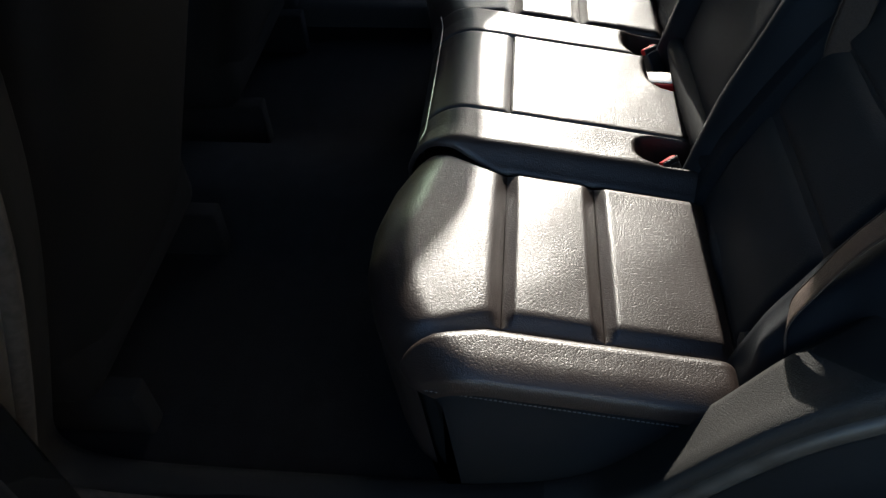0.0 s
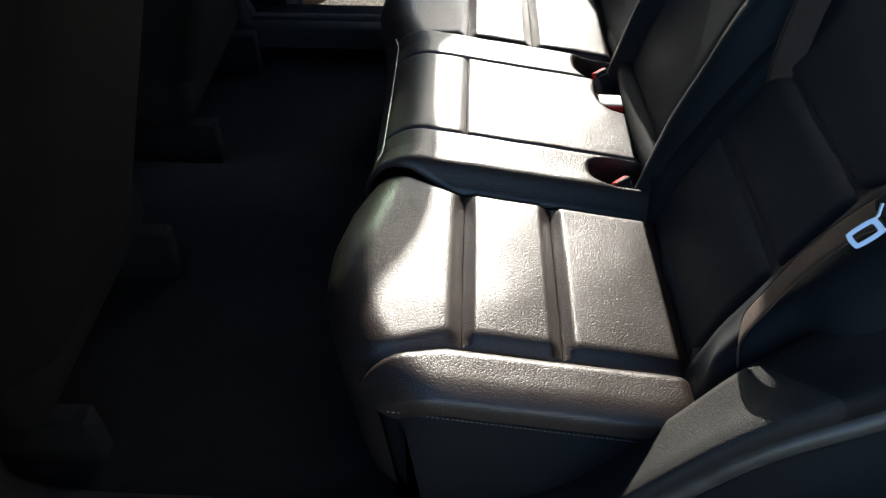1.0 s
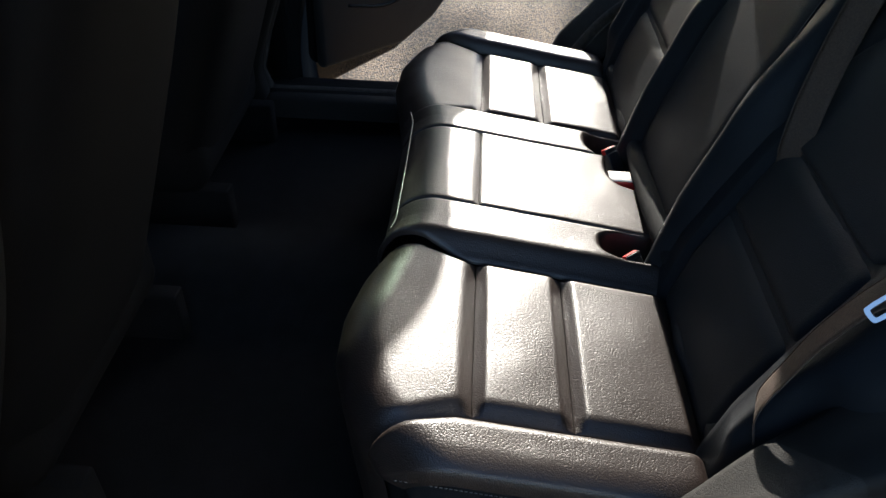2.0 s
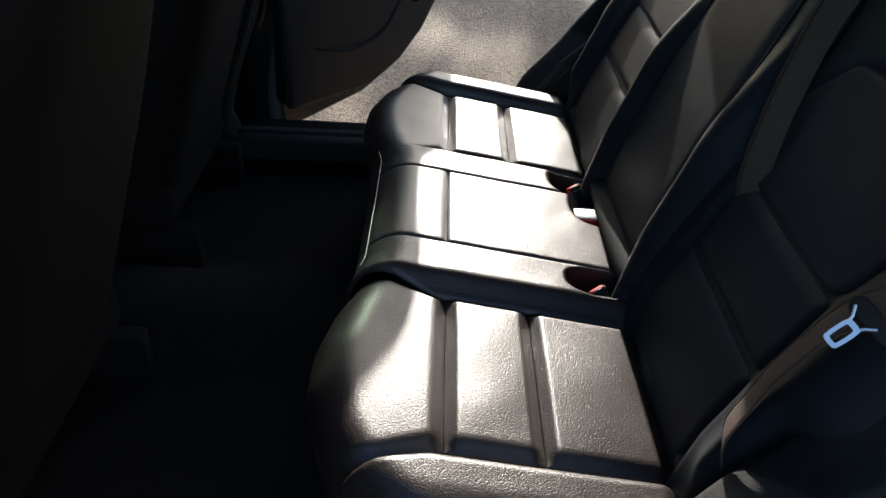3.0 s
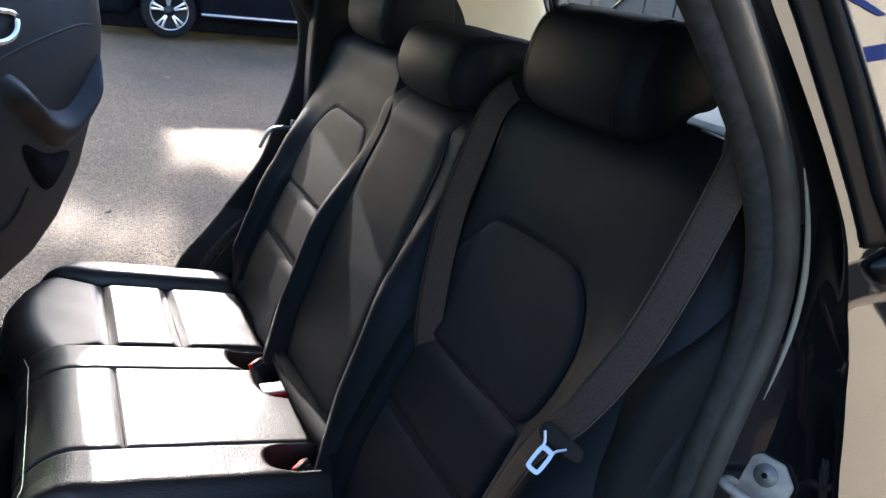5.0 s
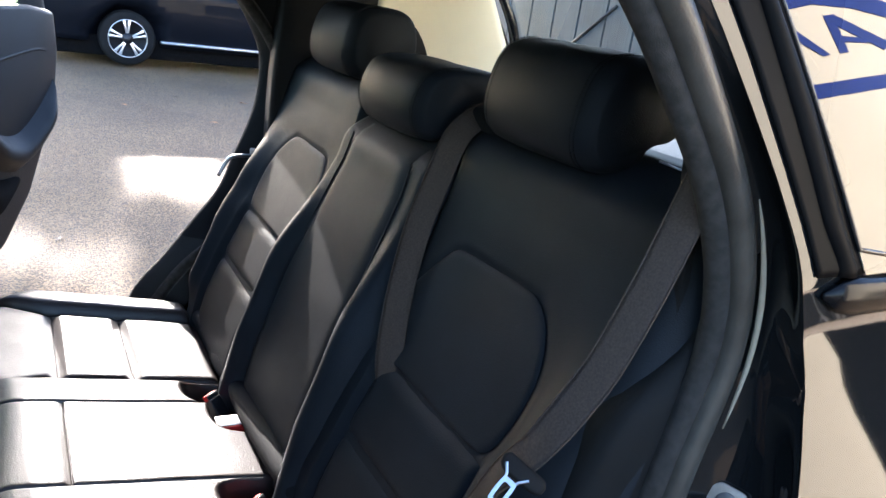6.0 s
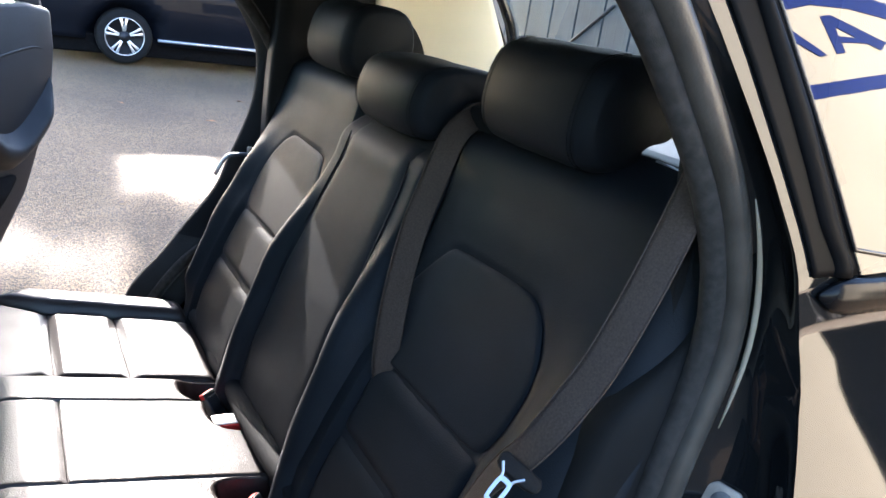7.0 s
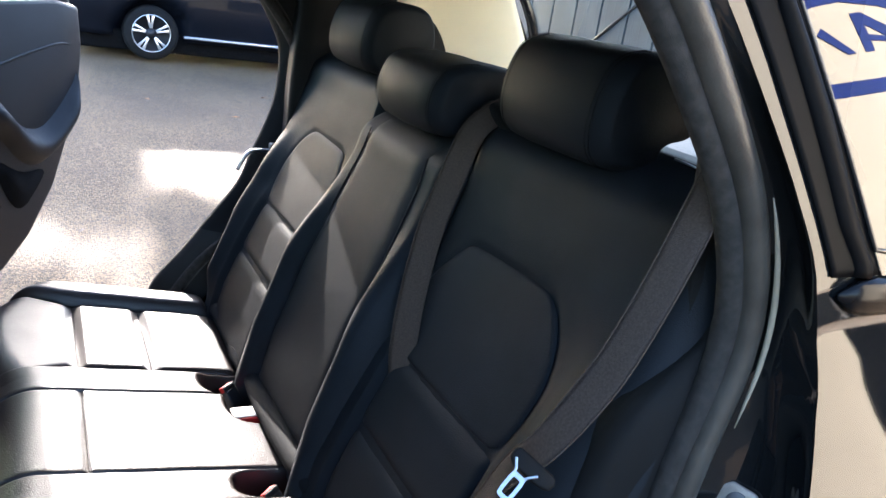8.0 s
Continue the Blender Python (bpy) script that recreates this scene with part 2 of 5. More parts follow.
def box(lo, hi, bevel=0.0, segments=2, turn=None):
    bm = bmesh.new()
    bmesh.ops.create_cube(bm, size=1)
    c = [(a + b) / 2 for a, b in zip(lo, hi)]
    for v in bm.verts:
        v.co = Vector((v.co.x * (hi[0] - lo[0]), v.co.y * (hi[1] - lo[1]), v.co.z * (hi[2] - lo[2])))
    if bevel:
        bmesh.ops.bevel(bm, geom=bm.edges[:], offset=bevel, segments=segments, affect="EDGES", profile=0.5)
    m = Matrix.Translation(c) @ (turn if turn else Matrix.Identity(4))
    bmesh.ops.transform(bm, matrix=m, verts=bm.verts)
    return bm


def disc(centre, axis, r, depth, sides=24, bevel=0.0):
    bm = bmesh.new()
    bmesh.ops.create_cone(bm, cap_ends=True, segments=sides, radius1=r, radius2=r, depth=depth)
    if bevel:
        bmesh.ops.bevel(bm, geom=[e for e in bm.edges if len(e.link_faces) == 2 and e.calc_face_angle(0) > 1], offset=bevel, segments=2, affect="EDGES")
    m = Matrix.Translation(centre) @ Vector(axis).to_track_quat("Z", "Y").to_matrix().to_4x4()
    bmesh.ops.transform(bm, matrix=m, verts=bm.verts)
    return bm


def plump(d, r):
    """The rise of stuffing at d metres from a seam, reaching its full height r metres in."""
    t = min(1.0, max(0.0, d / r))
    return math.sin(t * math.pi / 2) ** 0.66


def valley(d, r):
    """A panel's edge that slopes evenly down to its seam and rounds over at the top."""
    t = min(1.0, max(0.0, d / r))
    return t / 0.85 if t < 0.7 else 1.0 - (1 - t) ** 2 / 0.51


def rounded(pts, n, passes=3):
    """A closed outline with its corners cut round, as n even points."""
    P = [Vector(p) for p in pts]
    for _ in range(passes):
        P = [q for a, b in zip(P, P[1:] + P[:1]) for q in (a.lerp(b, 0.25), a.lerp(b, 0.75))]
    d = [0.0]
    for a, b in zip(P, P[1:] + P[:1]):
        d.append(d[-1] + (b - a).length)
    out, j = [], 0
    for k in range(n):
        s = d[-1] * k / n
        while d[j + 1] < s:
            j += 1
        out.append(P[j].lerp(P[(j + 1) % len(P)], (s - d[j]) / max(1e-9, d[j + 1] - d[j])))
    return out


def smooth(a, b, x):
    t = min(1.0, max(0.0, (x - a) / (b - a)))
    return t * t * (3 - 2 * t)


def table(x, xs, ys):
    return float(np.interp(x, xs, ys))


def prism(outline, depth_vector, bevel=0.0):
    """A flat outline pushed to a thickness."""
    bm = bmesh.new()
    f = bm.faces.new([bm.verts.new(p) for p in outline])
    r = bmesh.ops.extrude_face_region(bm, geom=[f])
    bmesh.ops.translate(bm, vec=depth_vector, verts=[v for v in r["geom"] if isinstance(v, bmesh.types.BMVert)])
    bmesh.ops.recalc_face_normals(bm, faces=bm.faces)
    if bevel:
        bmesh.ops.bevel(bm, geom=bm.edges[:], offset=bevel, segments=2, affect="EDGES", profile=0.5)
    return bm


# ---- ground ----
def ground_z(x):
    return 0.0410 * min(8.3, max(0.0, x))


def build_ground():
    xs = sorted({-400.0, -120.0, -40.0, 40.0, 120.0, 400.0, *[round(-12 + 0.6 * i, 3) for i in range(42)], 0.0, 8.3})
    ys = [-400.0, -120.0, -40.0, -12.0, *[-8 + 0.8 * i for i in range(20)], 12.0, 40.0, 120.0, 400.0]
    bm = bmesh.new()
    sheet(bm, [[(x, y, ground_z(x)) for y in ys] for x in xs])
    ob = part("ground", bm, ASPHALT, None)
    tagged(ob, "worn grey asphalt yard with pale stone grains", "asphalt", kind="structure")


build_ground()

# ---- the car's rear bench ----
YF_X = (0.0, 0.17, 0.22, 0.30, 0.38, 0.46, 0.54, 0.60, 0.66)
YF_Y = (0.487, 0.488, 0.500, 0.530, 0.546, 0.545, 0.522, 0.485, 0.440)


def seat_z(y):
    return 0.612 + 0.16 * (y - 0.29)


def cushion_point(x, a, h):
    """A point of the cushion at a metres from the backrest along its skin, which rolls down over the front, h metres proud."""
    R = 0.055
    yf = table(abs(x), YF_X, YF_Y)
    y0 = yf - R
    if a <= y0:
        return Vector((x, a, seat_z(a) + h))
    th = (a - y0) / R
    if th < 1.45:
        return Vector((x, y0 + (R + h) * math.sin(th), seat_z(y0) - R + (R + h) * math.cos(th)))
    down = (th - 1.45) * R
    return Vector((x, y0 + (R + h) * math.sin(1.45) - 0.1 * down, seat_z(y0) - R + (R + h) * math.cos(1.45) - down))


def pad(xa, xb, a0, a1, h, r, nx=26, na=40, lift=None, soft_front=False, sag=0.0, soft=False, r_out=0.0):
    """A stuffed leather panel between the curves xa(a) and xb(a)."""
    rows = []
    for j in range(na + 1):
        v = j / na
        v = 0.5 - 0.5 * math.cos(math.pi * v) if not soft_front else v ** 0.8 if v > 0.5 else v * 0.87 / 0.758
        a = a0 + (a1 - a0) * min(1.0, v)
        row = []
        for i in range(nx + 1):
            u = 0.5 - 0.5 * math.cos(math.pi * i / nx)
            x = xa(a) + (xb(a) - xa(a)) * u
            w = abs(xb(a) - xa(a))
            du = min(u, 1 - u) * w
            dv = min(a - a0, 9 if soft_front else a1 - a)
            if r_out and u > 0.5:
                side = plump(du, 0.006) * (0.55 + 0.45 * plump(du, r_out))
            elif soft and u > 0.5:
                side = valley(du, 0.024)
            else:
                side = plump(du, 0.014 if soft else r)
            hh = h * side * (valley(dv, r) if soft else plump(dv, r)) + (lift(x, a) if lift else 0.0)
            hh -= (0.003 if r < 0.01 else 0.0015 if soft else 0.004) * (1 - plump(du, 0.003) * plump(dv, 0.003))
            hh -= sag * math.sin(math.pi * u) * math.sin(math.pi * min(1, max(0, v)))
            hh += 0.0012 * noise.noise((x * 14, a * 14, h * 40))
            row.append(cushion_point(x, a, hh))
        rows.append(row)
    bm = bmesh.new()
    sheet(bm, rows)
    bmesh.ops.recalc_face_normals(bm, faces=bm.faces)
    return bm


def hollow(x, a):
    """How far the skin dips for the two buckle wells."""
    def oval(cx, cy, rx, ry):
        return smooth(1.10, 0.82, (abs((x - cx) / rx) ** 2.6 + abs((max(a, cy) - cy) / ry) ** 2.6) ** (1 / 2.6))
    near, far, shallow = oval(-0.168, 0.08, 0.036, 0.068), oval(0.176, 0.075, 0.054, 0.068), oval(0.085, 0.062, 0.064, 0.049)
    return -max(0.055 * near, 0.055 * far, 0.040 * shallow)


def centre_lift(x, a):
    return 0.030 * smooth(0.253, 0.202, abs(x)) + hollow(x, a)


def build_bench():
    bench = thing("rear_bench_seat", (0, 0.2, 0.33), "black grained leather rear bench seat with stitched padded panels", "car seat")
    # the foam under the skin
    rows = []
    for j in range(44):
        a = 0.0 + 0.78 * j / 43
        rows.append([cushion_point(-0.655 + 1.31 * i / 60, a, -0.012 + hollow(-0.655 + 1.31 * i / 60, a)) for i in range(61)])
    base = part("cushion", slab(rows, lambda p: Vector((p.x, min(p.y, 0.46), 0.345))), SEAM, bench, "black seat cushion base")
    inner = lambda a: table(a, (0.0, 0.38, 0.48, 0.8), (0.254, 0.253, 0.218, 0.216))
    outer = lambda a: table(a, (0.0, 0.38, 0.48, 0.56, 0.8), (0.560, 0.562, 0.603, 0.612, 0.612))
    for s in (-1, 1):
        xi, xo = (lambda a, s=s: s * inner(a)), (lambda a, s=s: s * outer(a))
        part("rear_panel", pad(xi, xo, 0.046, 0.2223, 0.0135, 0.021, nx=40, na=60, soft=True, sag=-0.003), LEATHER, base)
        part("middle_panel", pad(xi, xo, 0.2227, 0.3602, 0.0135, 0.021, nx=40, na=60, soft=True, sag=-0.003), LEATHER, base)
        part("front_panel", pad(xi, xo, 0.3608, 0.78, 0.0135, 0.021, nx=40, na=72, soft_front=True, soft=True), LEATHER, base)
        # the raised roll along the outer side
        ra = lambda a, s=s: s * table(a, (0.04, 0.38, 0.44, 0.50), (0.568, 0.572, 0.588, 0.615))
        rb = lambda a, s=s: s * table(a, (0.04, 0.10, 0.40, 0.46, 0.50), (0.648, 0.664, 0.666, 0.652, 0.624))
        part("side_roll", pad(ra, rb, 0.050, 0.495, 0.030, 0.024, nx=34, na=44, r_out=0.042, lift=lambda x, a: 0.0), LEATHER, base, "rounded leather side roll")
        bm = bmesh.new()
        for k in range(62):
            a = 0.07 + 0.0062 * k
            tube(bm, [(s * 0.6565, a, seat_z(a) - 0.024), (s * 0.6565, a + 0.0038, seat_z(a) - 0.0235)], 0.0007, 5)
        part("stitching", bm, THREAD, base, "grey stitching along the side")
        ba, bb = (lambda a, s=s: s * 0.1256), (lambda a, s=s: s * table(a, (0, 0.38, 0.48, 0.8), (0.249, 0.247, 0.211, 0.209)))
        part("centre_bolster", pad(ba, bb, 0.046, 0.78, 0.004, 0.008, nx=64, na=200, lift=centre_lift, soft_front=True), LEATHER, base)
    ca, cb = (lambda a: -0.1249), (lambda a: 0.1249)
    part("centre_panel", pad(ca, cb, 0.046, 0.3597, 0.004, 0.008, nx=90, na=120, lift=centre_lift), LEATHER, base)
    part("centre_front_panel", pad(ca, cb, 0.3603, 0.78, 0.004, 0.008, nx=36, na=50, lift=centre_lift, soft_front=True), LEATHER, base)
    pip = [cushion_point(-0.205 + 0.41 * k / 40, table(abs(-0.205 + 0.41 * k / 40), YF_X, YF_Y) - 0.012, 0.010 + centre_lift(-0.205 + 0.41 * k / 40, 0.4)) for k in range(41)]
    part("front_piping", tube_bm(pip, 0.0016, 6), LEATHER, base, "thin leather piping")
    # the roll of leather that closes the gap to the backrest
    gap = [(-0.66 + 1.32 * k / 40, 0.022 + 0.006 * math.sin(k * 0.9), 0.592 + 0.006 * math.sin(k * 0.55)) for k in range(41)]
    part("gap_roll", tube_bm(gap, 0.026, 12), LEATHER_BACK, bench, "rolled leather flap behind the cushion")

    foot = spline([(0.190, 0.024, 0.596), (0.172, 0.036, 0.612), (0.10, 0.040, 0.617), (0.0, 0.040, 0.621), (-0.10, 0.040, 0.627), (-0.190, 0.038, 0.630), (-0.222, 0.024, 0.616)], 40)
    # SEAM's near-black base puts the roll's shade into its colour.
    part("foot_roll", tube_bm(foot, lambda t: 0.012 + 0.013 * math.sin(math.pi * t) ** 0.25, 14), SEAM, bench, "leather roll at the foot of the centre backrest, darkened for shade")

    # ---- backrest ----
    def back_y(z):
        return table(z, (0.54, 0.59, 0.68, 0.765, 0.886, 0.98, 1.07, 1.16, 1.24, 1.30), (0.050, 0.042, 0.020, -0.014, -0.070, -0.113, -0.155, -0.185, -0.203, -0.212))

    INSERT = [(0.305, 1.074), (0.39, 1.076), (0.455, 1.078), (0.488, 1.075), (0.522, 1.056), (0.550, 1.020), (0.562, 0.980), (0.558, 0.930), (0.549, 0.902), (0.530, 0.886), (0.40, 0.886),
              (0.275, 0.886), (0.250, 0.890), (0.236, 0.930), (0.222, 0.985), (0.235, 1.012), (0.258, 1.045), (0.278, 1.069)]
    cx, cz = 0.40, 0.975
    ring = rounded([(x, 0, z) for x, z in INSERT], 130, 1)

    def reach(x, z):
        """1 on the insert's edge, less inside, more outside."""
        th = math.atan2(z - cz, x - cx)
        best = min(ring, key=lambda p: abs(math.remainder(math.atan2(p.z - cz, p.x - cx) - th, 2 * math.pi)))
        return math.hypot(x - cx, z - cz) / max(1e-6, math.hypot(best.x - cx, best.z - cz))

    def relief(x, z):
        """The skin of an outer backrest ahead of its plane: a shallow bowl round the insert, grooves below it."""
        r = reach(x, z)
        high = 0.005 * smooth(0.98, 1.03, r) + 0.003 * smooth(1.0, 1.5, r)
        low = 0.014 * smooth(0.545, 0.556, x) if x > 0.4 else 0.014 * smooth(0.257, 0.249, x)
        w = smooth(0.868, 0.930, z) if x > 0.558 or x < 0.240 else smooth(0.880, 0.888, z)
        f = low + (high - low) * w
        f += 0.026 * math.exp(-((x - 0.622) / 0.040) ** 2) * smooth(0.60, 0.70, z) * smooth(1.10, 0.95, z)
        f -= 0.050 * smooth(0.645, 0.715, x) ** 2 + 0.035 * smooth(0.610, 0.645, x) * smooth(0.84, 0.74, z)
        f -= 0.075 * smooth(1.19, 1.275, z) ** 2
        return f + 0.0015 * noise.noise((x * 9, z * 9, 3))

    for s in (-1, 1):
        rows = []
        for j in range(91):
            z = 0.54 + 0.725 * j / 90
            rows.append([Vector((s * x, back_y(z) + relief(x, z), z)) for x in [0.205 + 0.505 * i / 60 for i in range(61)]])
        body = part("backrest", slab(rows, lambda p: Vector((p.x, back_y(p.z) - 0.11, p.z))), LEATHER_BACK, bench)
        rows = []
        for k in range(15):
            t = k / 14
            rr = 0.985 * math.sin(t * math.pi / 2)
            row = []
            for p in ring:
                x, z = cx + (p.x - cx) * rr, cz + (p.z - cz) * rr
                d = (1 - rr) * math.hypot(p.x - cx, p.z - cz)
                row.append((s * x, back_y(z) + 0.006 * plump(d, 0.010) + 0.001, z))
            rows.append(row)
        bm = bmesh.new()
        sheet(bm, rows, closed_v=True)
        bmesh.ops.remove_doubles(bm, verts=bm.verts, dist=1e-5)
        bmesh.ops.recalc_face_normals(bm, faces=bm.faces)
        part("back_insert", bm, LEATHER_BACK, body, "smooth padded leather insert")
        for z0, z1 in ((0.768, 0.884), (0.575, 0.762)):
            rows = []
            for j in range(25):
                z = z0 + (z1 - z0) * (0.5 - 0.5 * math.cos(math.pi * j / 24))
                row = []
                for i in range(31):
                    u = 0.5 - 0.5 * math.cos(math.pi * i / 30)
                    x = 0.256 + 0.290 * u
                    h = 0.011 * plump(min(u, 1 - u) * 0.29, 0.014) * plump(min(z - z0, z1 - z), 0.022)
                    row.append((s * x, back_y(z) - 0.004 + h, z))
                rows.append(row)
            bm = bmesh.new()
            sheet(bm, rows)
            bmesh.ops.recalc_face_normals(bm, faces=bm.faces)
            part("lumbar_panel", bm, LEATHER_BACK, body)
    # the centre section stands proud at its foot and leans further back

    def mid_y(z):
        return table(z, (0.54, 0.672, 0.735, 0.81, 0.885, 1.11, 1.195, 1.25), (0.052, 0.026, 0.012, -0.013, -0.037, -0.128, -0.150, -0.165))

    rows = []
    for j in range(61):
        z = 0.56 + 0.64 * j / 60
        w = table(z, (0.56, 0.70, 0.90, 1.19), (0.158, 0.154, 0.148, 0.122))
        row = []
        for i in range(49):
            x = -0.25 + 0.5 * i / 48
            d = abs(x) - w
            y = mid_y(z) + 0.030 * smooth(-0.006, 0.026, d) * smooth(1.08, 0.90, z) - 0.070 * smooth(0.038, 0.090, d) - 0.06 * smooth(1.13, 1.21, z) ** 2
            y = max(y, back_y(z) - 0.02) if abs(x) > 0.2 else y
            row.append(Vector((x, y + 0.001 * noise.noise((x * 9, z * 9, 8)), z)))
        rows.append(row)
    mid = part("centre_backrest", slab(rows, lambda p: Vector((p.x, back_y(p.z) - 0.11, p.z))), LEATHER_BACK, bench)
    for s in (-1, 1):
        seam = [(s * table(z, (0.56, 0.70, 0.90, 1.19), (0.157, 0.153, 0.147, 0.121)), mid_y(z) + 0.0015, z) for z in [0.60 + 0.56 * k / 30 for k in range(31)]]
        part("seam", tube_bm(seam, 0.0016, 6), SEAM, mid)
    rows = []
    for j in range(41):
        z = 0.605 + 0.575 * j / 40
        w = table(z, (0.56, 0.70, 0.90, 1.19), (0.152, 0.148, 0.142, 0.116))
        row = []
        for i in range(31):
            u = 0.5 - 0.5 * math.cos(math.pi * i / 30)
            x = -w + 2 * w * u
            h = 0.007 * plump(min(u, 1 - u) * 2 * w, 0.03) * plump(z - 0.605, 0.03)
            row.append((x, mid_y(z) - 0.002 + h - 0.06 * smooth(1.13, 1.21, z) ** 2, z))
        rows.append(row)
    bm = bmesh.new()
    sheet(bm, rows)
    bmesh.ops.recalc_face_normals(bm, faces=bm.faces)
    part("belt_guide", box((-0.250, -0.325, 1.170), (-0.120, -0.212, 1.264), 0.018, 3), PLASTIC_SOFT, bench, "black belt outlet on the backrest shoulder")
    part("cover_cord", tube_bm([(-0.536, -0.254, 1.2665), (-0.556, -0.252, 1.2662), (-0.582, -0.250, 1.2655)], 0.0012, 6), STRIP, bench, "thin bright cord on the backrest shoulder")
    part("armrest_panel", bm, LEATHER_BACK, mid, "folded-up centre armrest in smooth black leather")
    return bench


build_bench()


# ---- head restraints ----
def build_headrest(width, profile, inset, label):
    """Built with its base at the origin, facing +y; profile: its outline from the side, as y and z."""
    hr = thing("headrest", (0, 0, 0), label, "headrest", "rear headrests")
    hw = width / 2
    ring = rounded([(0, y, z) for y, z in profile], 56, 2)
    mid = sum(ring, Vector()) / len(ring)

    def surface(x_lo, x_hi, n, grow=0.0):
        rows = []
        for j in range(n + 1):
            x = x_lo + (x_hi - x_lo) * j / n
            e = max(0.0, 1 - (1 - min(1, (hw + 0.006 - abs(x)) / 0.036)) ** 2) ** 0.5
            k = 0.76 + 0.24 * e + grow
            row = []
            for p in ring:
                q = mid + (p - mid) * k
                row.append((x, q.y - 0.012 * (x / hw) ** 2, q.z + 0.0014 * noise.noise((x * 20, q.y * 20, q.z * 20))))
            rows.append(row)
        return rows

    bm = bmesh.new()
    sheet(bm, surface(-hw + inset, hw - inset, 14), closed_v=True)
    bmesh.ops.recalc_face_normals(bm, faces=bm.faces)
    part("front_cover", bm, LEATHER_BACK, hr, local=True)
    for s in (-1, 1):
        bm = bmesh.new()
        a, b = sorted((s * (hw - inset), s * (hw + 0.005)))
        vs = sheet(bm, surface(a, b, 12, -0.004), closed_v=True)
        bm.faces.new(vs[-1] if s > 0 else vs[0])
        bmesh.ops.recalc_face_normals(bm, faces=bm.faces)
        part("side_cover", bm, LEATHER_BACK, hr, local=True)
        bm = bmesh.new()
        seam = [Vector(p) for p in surface(s * (hw - inset), s * (hw - inset) + 1e-4, 1, 0.012)[0]]
        for p, q in zip(seam, seam[1:] + seam[:1]):
            if p.y > mid.y:
                for off in (-0.004, 0.004):
                    for w in (0.1, 0.6):
                        m = p.lerp(q, w) + Vector((off, 0, 0))
                        tube(bm, [m, m + (q - p) * 0.33], 0.0007, 4)
        part("seam_stitching", bm, SEAM, hr, local=True)
        part("post", tube_bm([(s * hw * 0.55, -0.02, -0.06), (s * hw * 0.55, -0.02, 0.09)], 0.006, 10), GLOSS_PLASTIC, hr, local=True)
    return hr


OUTER_PROFILE = [(0.020, 0.036), (0.066, 0.046), (0.082, 0.090), (0.070, 0.150), (0.046, 0.184), (-0.030, 0.190), (-0.070, 0.172), (-0.081, 0.120), (-0.078, 0.082), (-0.022, 0.076), (-0.010, 0.040)]
CENTRE_PROFILE = [(0.018, 0.064), (0.050, 0.072), (0.066, 0.110), (0.056, 0.158), (0.030, 0.186), (-0.060, 0.190), (-0.130, 0.178), (-0.146, 0.154), (-0.120, 0.138), (-0.050, 0.140), (-0.014, 0.116), (-0.006, 0.076)]
HEAD = build_headrest(0.244, OUTER_PROFILE, 0.022, "black leather headrest with stitched side panels on the backrest")
HEAD.location = (-0.3735, -0.235, 1.196)
copy_thing(HEAD, Matrix.Translation((0.378, -0.232, 1.200)))
HEAD_C = build_headrest(0.245, CENTRE_PROFILE, 0.016, "lower black leather headrest of the centre seat")
HEAD_C.location = (-0.012, -0.181, 1.128)


# ---- belts and buckles ----
def build_buckle(loc, turn, label, pale=False):
    b = thing("belt_buckle", (0, 0, 0), label, "seat belt buckle", "rear belt buckles")
    part("housing", box((-0.017, -0.006 if pale else -0.03, -0.010), (0.017, 0.03, 0.0105), 0.004, 3), PLASTIC, b, local=True)
    if pale:
        part("button", box((-0.024, 0.008, -0.0105), (0.024, 0.033, 0.0110), 0.002, 2), RED, b, "red release button", local=True)
        part("top_label", box((-0.026, -0.007, 0.0113), (0.026, 0.029, 0.0135), 0.0008, 1), PALE, b, "pale sunlit fabric label", local=True)
    else:
        part("button", box((-0.0155, 0.012, -0.0050), (0.0155, 0.040, 0.0055), 0.0015, 2), RED, b, "slim red release button", local=True)
        part("rim", box((-0.017, 0.026, 0.0060), (0.017, 0.0385, 0.0085), 0.0008, 1), PLASTIC, b, local=True)
    if not pale:
        part("strap", box((-0.012, -0.075, -0.004), (0.012, -0.028, 0.004), 0.002, 2), WEBBING, b, local=True)
    b.matrix_basis = Matrix.Translation(loc) @ turn
    return b


build_buckle((-0.194, 0.082, 0.574), pose(0, 0, 0, 52, 0, -48), "black belt buckle with red button in a seat well")
build_buckle((0.148, 0.080, 0.578), pose(0, 0, 0, 52, 0, -46), "black belt buckle with red button beside the far panel")
build_buckle((0.067, 0.080, 0.5985), pose(0, 0, 0, 2, 0, 88), "flat-lying belt buckle with a pale top", pale=True)


